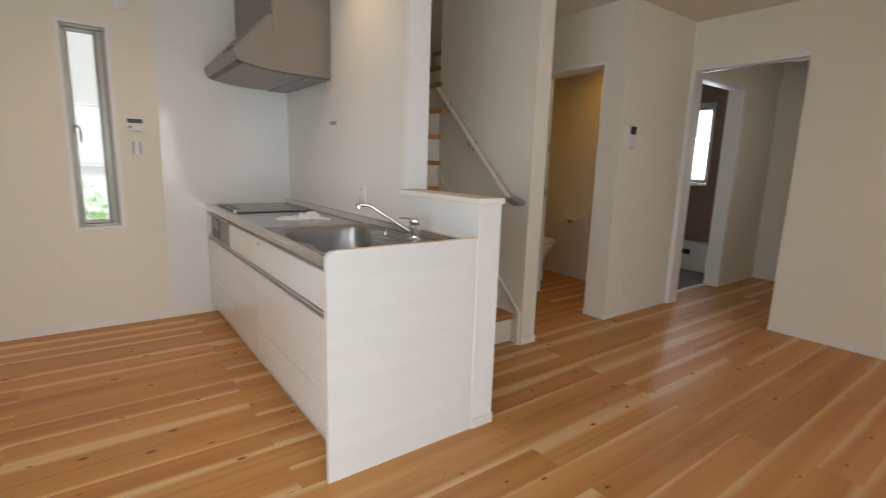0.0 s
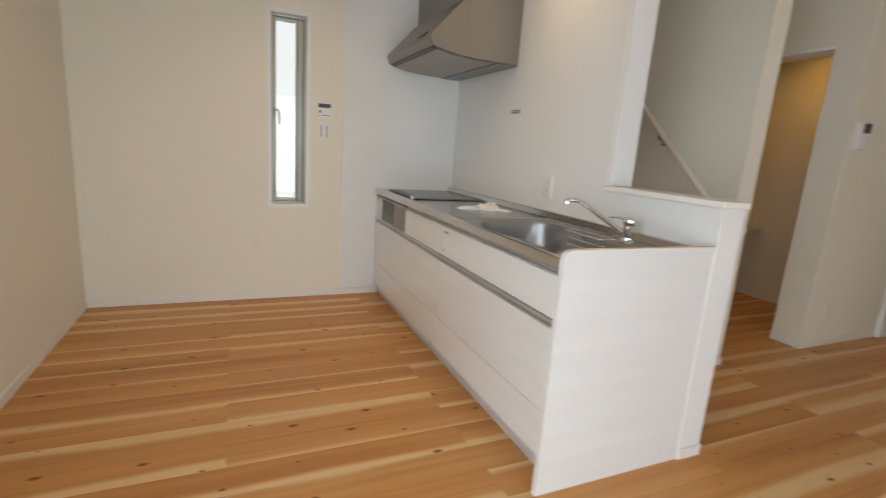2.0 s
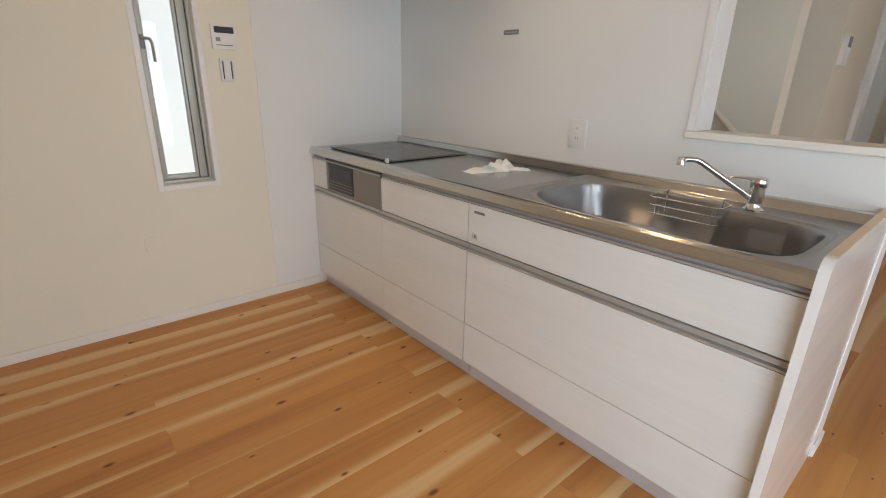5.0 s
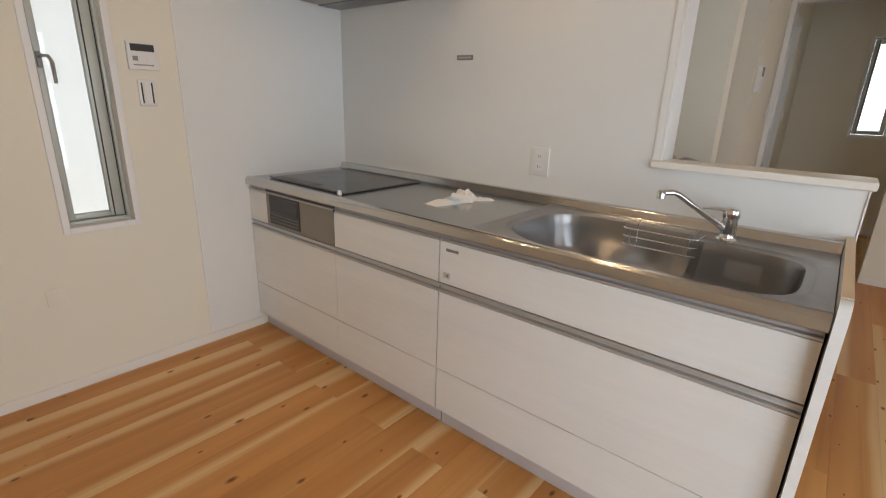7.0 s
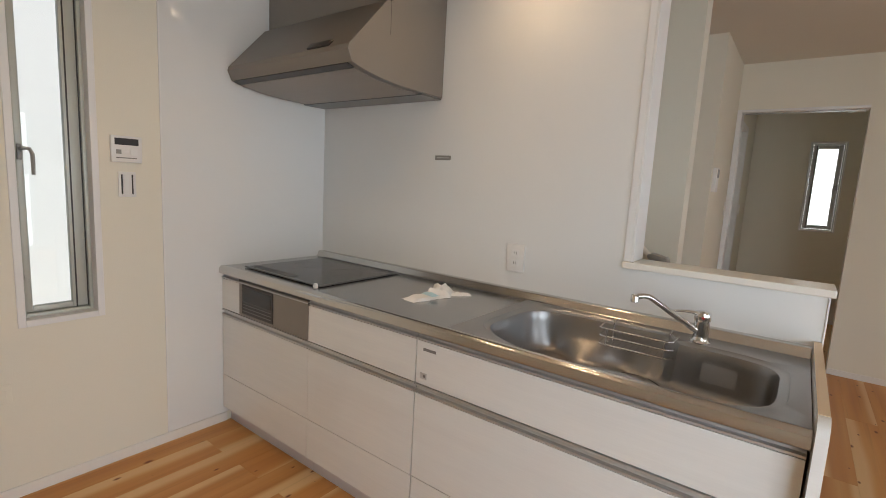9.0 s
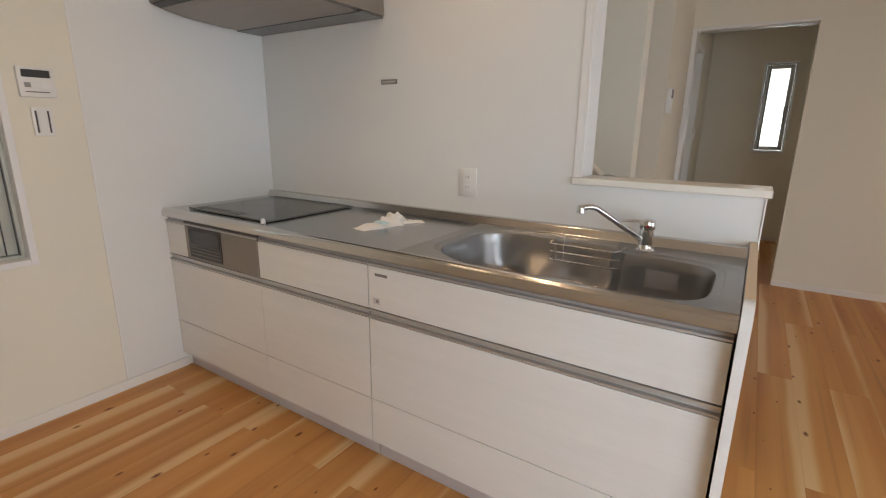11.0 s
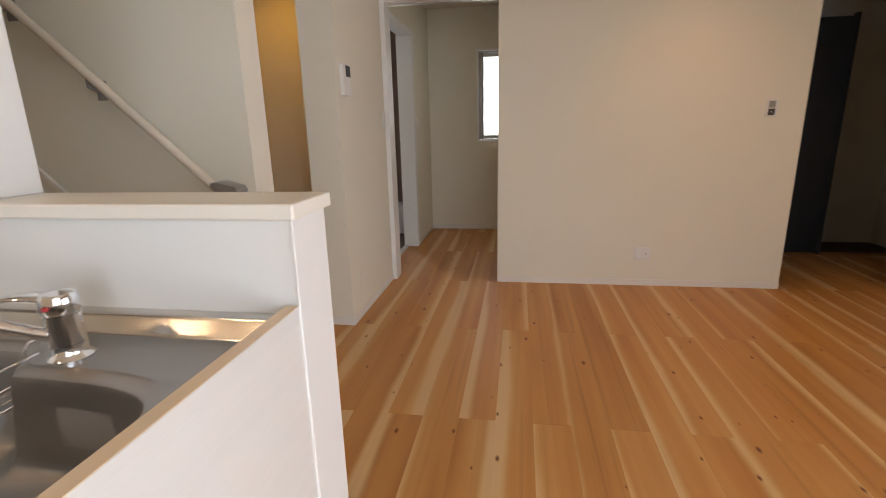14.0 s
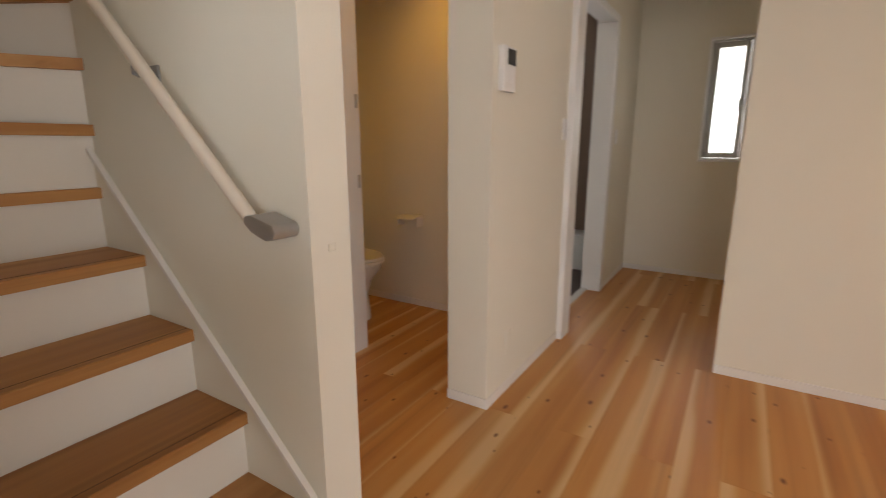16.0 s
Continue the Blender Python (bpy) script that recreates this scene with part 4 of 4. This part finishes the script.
tube(bm, [(-0.128, -2.108, 0.884), (-0.146, -2.093, 0.896), (-0.220, -2.033, 0.953), (-0.282, -1.983, 1.001), (-0.293, -1.974, 1.007), (-0.306, -1.964, 1.009), (-0.330, -1.945, 1.008)], [0.011, 0.010, 0.0095, 0.009, 0.009, 0.009, 0.009], 14)
part("spout", bm, M_chrome, tap)
bm = bmesh.new()
lathe(bm, -0.331, -1.944, [(0.011, 0.990), (0.013, 0.992), (0.013, 1.010), (0.009, 1.016)], 16)
part("nozzle", bm, M_chrome, tap)
tap.location.y += 0.009

# wire rack hanging in the sink
rack = thing("sink_rack", (-0.16, -1.87, 0.75), "chrome wire rack hanging in the sink", "rack")
for j, z in enumerate((0.838, 0.808, 0.778)):
    bm = bmesh.new()
    dx = 0.0 if j else 0.006
    tube(bm, [(-0.124, -1.787, z), (-0.190 - dx, -1.793, z), (-0.200 - dx, -1.805, z), (-0.200 - dx, -2.022, z), (-0.188 - dx, -2.036, z), (-0.124, -2.040, z + 0.003)], 0.0026, 8)
    part("hoop", bm, M_chrome, rack)
for i in range(11):
    y = -1.808 - i * 0.0215
    bm = bmesh.new()
    tube(bm, [(-0.128, y, 0.773), (-0.200, y, 0.773), (-0.203, y, 0.780)], 0.0016, 6)
    part("bottom_wire", bm, M_chrome, rack)
for y in (-1.820, -2.012):
    bm = bmesh.new()
    tube(bm, [(-0.090, y, 0.852), (-0.112, y, 0.852), (-0.122, y, 0.842), (-0.122, y, 0.773)], 0.0026, 8)
    part("hook_wire", bm, M_chrome, rack)
    part("front_wire", tube(bmesh.new(), [(-0.201, y, 0.838), (-0.203, y, 0.773)], 0.0022, 8), M_chrome, rack)

rack.location.z += 0.010

# crumpled tissue pack on the worktop
def crumple(name, cx, cy, z, lx, ly, h, turn, mat, parent, seed, label=""):
    random.seed(seed)
    bm = bmesh.new()
    nx, ny = 14, 9
    g = []
    for i in range(nx):
        row = []
        for j in range(ny):
            u, v = i / (nx - 1) * 2 - 1, j / (ny - 1) * 2 - 1
            edge_f = max(0.0, (1 - u ** 4) * (1 - v ** 4))
            zz = h * edge_f * (0.55 + 0.6 * noise.noise(Vector((u * 2.2 + seed, v * 2.2, seed * 1.7)))) + 0.001
            x = lx * u * (1 + 0.12 * noise.noise(Vector((v * 2, seed, 3))))
            y = ly * v * (1 + 0.20 * noise.noise(Vector((u * 2, 5, seed))))
            c, s = math.cos(radians(turn)), math.sin(radians(turn))
            row.append(bm.verts.new((cx + c * x - s * y, cy + s * x + c * y, z + max(0.001, zz))))
        g.append(row)
    for i in range(nx - 1):
        for j in range(ny - 1):
            bm.faces.new((g[i][j], g[i + 1][j], g[i + 1][j + 1], g[i][j + 1]))
    ring_ = [g[i][0] for i in range(nx)] + [g[-1][j] for j in range(1, ny)] + [g[i][-1] for i in range(nx - 2, -1, -1)] + [g[0][j] for j in range(ny - 2, 0, -1)]
    low = [bm.verts.new((v.co.x, v.co.y, z)) for v in ring_]
    m = len(ring_)
    for i in range(m):
        bm.faces.new((ring_[i], low[i], low[(i + 1) % m], ring_[(i + 1) % m]))
    bm.faces.new(low)
    bmesh.ops.recalc_face_normals(bm, faces=bm.faces[:])
    return part(name, bm, mat, parent, label)


pack = thing("tissue_pack", (-0.32, -1.10, 0.85), "crumpled white tissue pack with a pale blue band on the worktop", "tissue pack")
crumple("wrapper", -0.36, -1.112, 0.8505, 0.098, 0.044, 0.022, -12, M_cloth, pack, 2)
crumple("tissue", -0.255, -1.110, 0.8515, 0.068, 0.050, 0.055, 25, M_cloth, pack, 7, "crumpled white tissue")
crumple("tissue_corner", -0.205, -1.175, 0.8505, 0.050, 0.022, 0.014, -40, M_cloth, pack, 9, "thin tissue corner")
crumple("blue_band", -0.352, -1.128, 0.8660, 0.018, 0.036, 0.010, -12, M_blue, pack, 5, "pale blue printed band")

# range hood
hood = thing("range_hood", (-0.3, -0.44, 1.72), "silver slanted range hood with grease filter plate", "range hood")
HY0, HY1 = -0.868, N_IN - 0.006
body_o = [(-0.004, 1.735), (-0.004, H - 0.002), (-0.375, H - 0.002), (-0.375, 2.060), (-0.400, 2.060), (-0.598, 1.842), (-0.604, 1.822), (-0.582, 1.776), (-0.520, 1.760), (-0.420, 1.745), (-0.300, 1.737)]
part("canopy", prism(body_o, "y", HY0, HY1, 0.002), M_hood, hood, "", False)
part("filter_plate", prism([(-0.545, 1.764), (-0.520, 1.7575), (-0.420, 1.7425), (-0.300, 1.7345), (-0.16, 1.7325), (-0.16, 1.7295), (-0.300, 1.7315), (-0.420, 1.7395), (-0.522, 1.7545), (-0.548, 1.761)], "y", HY0 + 0.025, HY1 - 0.025), M_hood_in, hood, "pale lower plate", False)
part("rear_lip", box(-0.155, -0.006, HY0 + 0.004, HY1 - 0.004, 1.7265, 1.7345, 0.002), M_hob_trim, hood, "darker rear strip", False)
# shade of the intake gap, laid on as a solid dark strip
part("intake_gap_shade", prism([(-0.586, 1.7715), (-0.552, 1.7615), (-0.550, 1.7665), (-0.583, 1.7765)], "y", HY0 + 0.025, HY1 - 0.025), M_dark, hood, "dark strip for the shaded intake gap", False)
bm = box(-0.018, 0.018, -0.745, -0.605, -0.006, 0.006, 0.004)
sl = math.atan2(2.060 - 1.842, 0.598 - 0.400)
for v in bm.verts:
    a, c = v.co.x, v.co.z
    v.co.x = -0.5850 + a * math.cos(sl) - c * math.sin(sl)
    v.co.z = 1.8600 + a * math.sin(sl) + c * math.cos(sl)
part("switch_panel", bm, M_dark, hood, "dark control panel")
part("seam", box(-0.3768, -0.3756, HY0 - 0.0006, HY0 + 0.002, 1.93, H - 0.01), M_dark, hood, "", False)

# ---- small fittings ----
def plate_x(name, x, y0, y1, z0, z1, label, category, marks=(), depth=0.009, face=-1, mat=None):
    """A wall plate on a wall facing west (face -1)."""
    o = thing(name, (x, (y0 + y1) / 2, (z0 + z1) / 2), label, category)
    part("plate", box(x - depth, x, y0, y1, z0, z1, 0.003), mat or M_white, o)
    for nm, a, b, c, d, m, dp in marks:
        part(nm, box(x - depth - dp, x - depth - 0.0001, a, b, c, d, 0.0005 if dp > 0.001 else 0), m, o, "", False)
    return o


def plate_y(name, y, x0, x1, z0, z1, label, category, marks=(), depth=0.009, mat=None):
    """A wall plate on a wall facing south."""
    o = thing(name, ((x0 + x1) / 2, y, (z0 + z1) / 2), label, category)
    part("plate", box(x0, x1, y - depth, y, z0, z1, 0.003), mat or M_white, o)
    for nm, a, b, c, d, m, dp in marks:
        part(nm, box(a, b, y - depth - dp, y - depth - 0.0001, c, d, 0.0005 if dp > 0.001 else 0), m, o, "", False)
    return o


plate_y("water_heater_remote", N_IN, -1.115, -0.998, 1.345, 1.456, "white water heater remote with a dark display", "remote control",
        (("display", -1.102, -1.012, 1.418, 1.446, M_dark, 0.0015), ("button", -1.098, -1.078, 1.380, 1.398, M_grey, 0.002), ("button", -1.070, -1.050, 1.384, 1.394, M_trim, 0.002),
         ("button", -1.044, -1.016, 1.376, 1.402, M_trim, 0.002), ("print_line", -1.098, -1.020, 1.362, 1.366, M_ink, 0.0004)), 0.018)
plate_y("wall_switch", N_IN, -1.090, -1.022, 1.198, 1.306, "white wall switch with dark side slots", "switch",
        (("rocker", -1.072, -1.042, 1.212, 1.292, M_white, 0.004), ("slot", -1.080, -1.074, 1.210, 1.294, M_dark, 0.0015), ("slot", -1.040, -1.034, 1.210, 1.294, M_dark, 0.0015)))
plate_y("wall_outlet", N_IN, -1.545, -1.475, 0.400, 0.475, "cream wall outlet cover low on the wallpaper", "outlet", (("socket", -1.528, -1.492, 0.418, 0.458, M_wall, 0.002),), 0.006, M_wall)
bm = bmesh.new()
o = thing("round_sensor", (-1.073, -0.01, 2.178), "small round white sensor on the kitchen wall", "sensor")
lathe(bm, 0, 0, [(0.036, 0.0), (0.036, 0.012), (0.028, 0.022), (0.010, 0.024)], 28)
for v in bm.verts:
    v.co = Vector((-1.073 + v.co.x, N_IN - v.co.z, 2.178 + v.co.y))
part("cover", bm, M_white, o)
plate_x("kitchen_outlet", 0.0, -1.372, -1.283, 0.955, 1.078, "white double outlet on the kitchen panel", "outlet",
        (("socket", -1.346, -1.310, 1.024, 1.054, M_trim, 0.002), ("socket", -1.346, -1.310, 0.980, 1.010, M_trim, 0.002), ("slot", -1.336, -1.334, 1.034, 1.046, M_dark, 0.0024), ("slot", -1.324, -1.322, 1.034, 1.046, M_dark, 0.0024),
         ("slot", -1.336, -1.334, 0.990, 1.002, M_dark, 0.0024), ("slot", -1.324, -1.322, 0.990, 1.002, M_dark, 0.0024)))
plate_x("name_tag", 0.0, -0.936, -0.842, 1.442, 1.464, "small dark metal tag on the kitchen panel", "tag", (("print_line", -0.925, -0.853, 1.451, 1.455, M_alu, 0.0004),), 0.003, mat=M_grey)
plate_x("living_outlet", EX, -3.742, -3.627, 0.195, 0.295, "white outlet plate low on the living room wall", "outlet",
        (("socket", -3.725, -3.690, 0.215, 0.275, M_trim, 0.002), ("socket", -3.680, -3.645, 0.215, 0.275, M_trim, 0.002), ("slot", -3.709, -3.705, 0.240, 0.254, M_dark, 0.0024)))
plate_x("living_switch", EX, -4.455, -4.385, 1.200, 1.312, "white switch plate with a dark dimmer on the wall", "switch",
        (("rocker", -4.440, -4.400, 1.258, 1.302, M_grey, 0.003), ("dimmer", -4.440, -4.400, 1.210, 1.252, M_dark, 0.004), ("dot", -4.423, -4.417, 1.227, 1.235, M_white, 0.0045)))
plate_y("intercom", PY, 1.985, 2.100, 1.372, 1.542, "white wall intercom with a dark screen", "intercom",
        (("screen", 2.020, 2.094, 1.474, 1.534, M_dark, 0.0015), ("speaker", 2.005, 2.025, 1.407, 1.417, M_trim, 0.001), ("button", 2.040, 2.070, 1.402, 1.427, M_trim, 0.002)), 0.026)
plate_y("hall_switch", PY, 2.795, 2.855, 1.185, 1.300, "white double wall switch beside the doorway", "switch",
        (("rocker", 2.808, 2.842, 1.247, 1.289, M_trim, 0.003), ("rocker", 2.808, 2.842, 1.197, 1.239, M_trim, 0.003)))
plate_y("low_outlet", PY, 2.115, 2.180, 0.190, 0.305, "cream wall outlet cover near the baseboard", "outlet", (("socket", 2.130, 2.165, 0.215, 0.28, M_wall, 0.002),), 0.006, M_wall)
plate_y("washroom_switch", HY, 4.150, 4.215, 1.165, 1.275, "white wall switch beside the washroom door", "switch", (("rocker", 4.165, 4.200, 1.18, 1.26, M_trim, 0.003),))
plate_y("stair_plate", PS, 1.005, 1.028, 0.910, 0.930, "small pale plate on the stair wall end", "plate", (), 0.003, M_wall)

# ceiling downlights, with the two added unseen ones
base = None
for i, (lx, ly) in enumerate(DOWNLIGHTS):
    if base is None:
        base = thing("downlight", (lx, ly, H), "round recessed warm white ceiling downlight, one of a set partly added unseen", "downlight", "ceiling downlights")
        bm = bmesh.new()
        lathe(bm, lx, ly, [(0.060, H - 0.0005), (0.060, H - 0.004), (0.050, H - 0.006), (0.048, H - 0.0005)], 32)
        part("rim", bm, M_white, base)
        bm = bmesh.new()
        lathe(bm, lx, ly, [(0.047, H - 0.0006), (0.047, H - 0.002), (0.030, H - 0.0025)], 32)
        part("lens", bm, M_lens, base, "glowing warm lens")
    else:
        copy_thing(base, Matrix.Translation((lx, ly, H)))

# ---- toilet ----
wc = thing("toilet", (2.52, -0.45, 0.0), "white ceramic toilet with closed lid in the toilet room", "toilet")
bm = bmesh.new()
lathe(bm, 2.50, -0.43, [(0.115, 0.0), (0.115, 0.05), (0.105, 0.18), (0.13, 0.28), (0.175, 0.36), (0.182, 0.395), (0.175, 0.405)], 32, 1.0, 1.45)
part("bowl", bm, M_ceramic, wc)
bm = bmesh.new()
lathe(bm, 2.50, -0.43, [(0.180, 0.4055), (0.190, 0.410), (0.190, 0.425), (0.180, 0.4285)], 32, 1.0, 1.5)
part("seat", bm, M_white, wc)
bm = bmesh.new()
lathe(bm, 2.50, -0.43, [(0.182, 0.429), (0.188, 0.434), (0.184, 0.446), (0.150, 0.453), (0.02, 0.456)], 32, 1.0, 1.5)
part("lid", bm, M_white, wc)
part("tank", box(2.31, 2.69, -0.20, 0.008, 0.40, 0.83, 0.03, 3), M_ceramic, wc)
part("pedestal", box(2.40, 2.60, -0.30, 0.008, 0.0, 0.40, 0.03, 3), M_ceramic, wc)
ph = thing("paper_holder", (2.88, -0.69, 0.65), "white toilet paper holder on the wall", "paper holder")
part("cover", prism([(2.934, 0.675), (2.825, 0.668), (2.810, 0.655), (2.825, 0.658), (2.934, 0.662)], "y", -0.760, -0.600, 0.002), M_white, ph)
part("bracket", box(2.850, 2.934, -0.767, -0.757, 0.600, 0.672, 0.004), M_white, ph)
part("bracket", box(2.850, 2.934, -0.603, -0.593, 0.600, 0.672, 0.004), M_white, ph)

# ---- washroom ----
vn = thing("washroom_cabinet", (4.68, -1.2, 0.0), "low white washroom cabinet with a dark slot", "cabinet")
part("body", box(4.54, 4.86, -1.60, -0.60, 0.0045, 0.33, 0.006), M_white, vn)
# slot's inner shade as a dark sheet on the closed cabinet face
part("slot", box(4.534, 4.5395, -1.16, -0.98, 0.20, 0.26), M_dark, vn, "dark sheet for the shaded open slot", False)

# ---- entrance side ----
sd = thing("sliding_door", (2.93, -5.9, 0.0), "white sliding door standing half open", "door")
leaf = part("leaf", box(2.880, 2.918, -6.318, -5.405, 0.012, 1.985, 0.003), M_trim, sd, "", False)
part("leading_edge", box(2.876, 2.955, -5.4045, -5.385, 0.012, 1.985, 0.003), M_wall, sd, "beige edge strip", False)
part("pull", box(2.8765, 2.8795, -5.512, -5.470, 0.82, 0.99, 0.001), M_grey, leaf, "dark recessed pull", False)
bd = thing("black_door", (3.92, -5.0, 0.0), "matt black tall door in the dark entrance", "door")
part("leaf", box(3.905, 3.945, -5.43, -4.50, 0.012, 1.975, 0.003), M_black_door, bd, "", False)
part("jamb", box(3.900, 3.950, -5.458, -5.431, 0.0, 2.0, 0.003), M_black_door, bd, "black jamb strip", False)
setting("wall_entrance_inner", box(3.90, 3.97, -4.499, -4.2, 0, H), M_wall, PAPER, "wall")

# ---- floor boards, laid east-west in staggered rows ----
PITCH, LONG = 0.1525, 1.83
random.seed(11)
shared = {}


def board_mesh(length, width):
    key = (round(length, 3), round(width, 3))
    if key not in shared:
        hx, hy, c, zt_, zb = length / 2 - 0.0001, width / 2 - 0.0001, 0.0007, 0.0, -0.0155
        bm = bmesh.new()
        lo = [bm.verts.new((sx * hx, sy * hy, zb)) for sx, sy in ((-1, -1), (1, -1), (1, 1), (-1, 1))]
        mi = [bm.verts.new((sx * hx, sy * hy, zt_ - c)) for sx, sy in ((-1, -1), (1, -1), (1, 1), (-1, 1))]
        hi = [bm.verts.new((sx * (hx - c), sy * (hy - c), zt_)) for sx, sy in ((-1, -1), (1, -1), (1, 1), (-1, 1))]
        bm.faces.new(hi)
        for a, b in ((lo, mi), (mi, hi)):
            for i in range(4):
                bm.faces.new((a[i], a[(i + 1) % 4], b[(i + 1) % 4], b[i]))
        me = bpy.data.meshes.new("plank")
        bm.to_mesh(me)
        bm.free()
        me.materials.append(M_floor)
        shared[key] = me
    return shared[key]


def lay(x0, x1, y0, y1, parent):
    r = math.floor((y0 + 2.544) / PITCH)
    while -2.544 + r * PITCH < y1 - 0.001:
        a, b = max(y0, -2.544 + r * PITCH), min(y1, -2.544 + (r + 1) * PITCH)
        start = 0.125 + (0.915 if r % 2 else 0.0)
        k = math.floor((x0 - start) / LONG)
        while start + k * LONG < x1 - 0.001:
            c, d = max(x0, start + k * LONG), min(x1, start + (k + 1) * LONG)
            if d - c > 0.01 and b - a > 0.005:
                p = new("plank", board_mesh(d - c, b - a))
                p.parent = parent
                p.location = ((c + d) / 2, (a + b) / 2, 0.0)
            k += 1
        r += 1


ROW_S, ROW_N = -2.544 - 3 * PITCH, -2.544 + 6 * PITCH
lay(W, 3.03, ROW_N, N_IN, sub)
lay(W, E_IN, ROW_S, ROW_N, sub)
lay(W, 3.88, S_IN, ROW_S, sub)
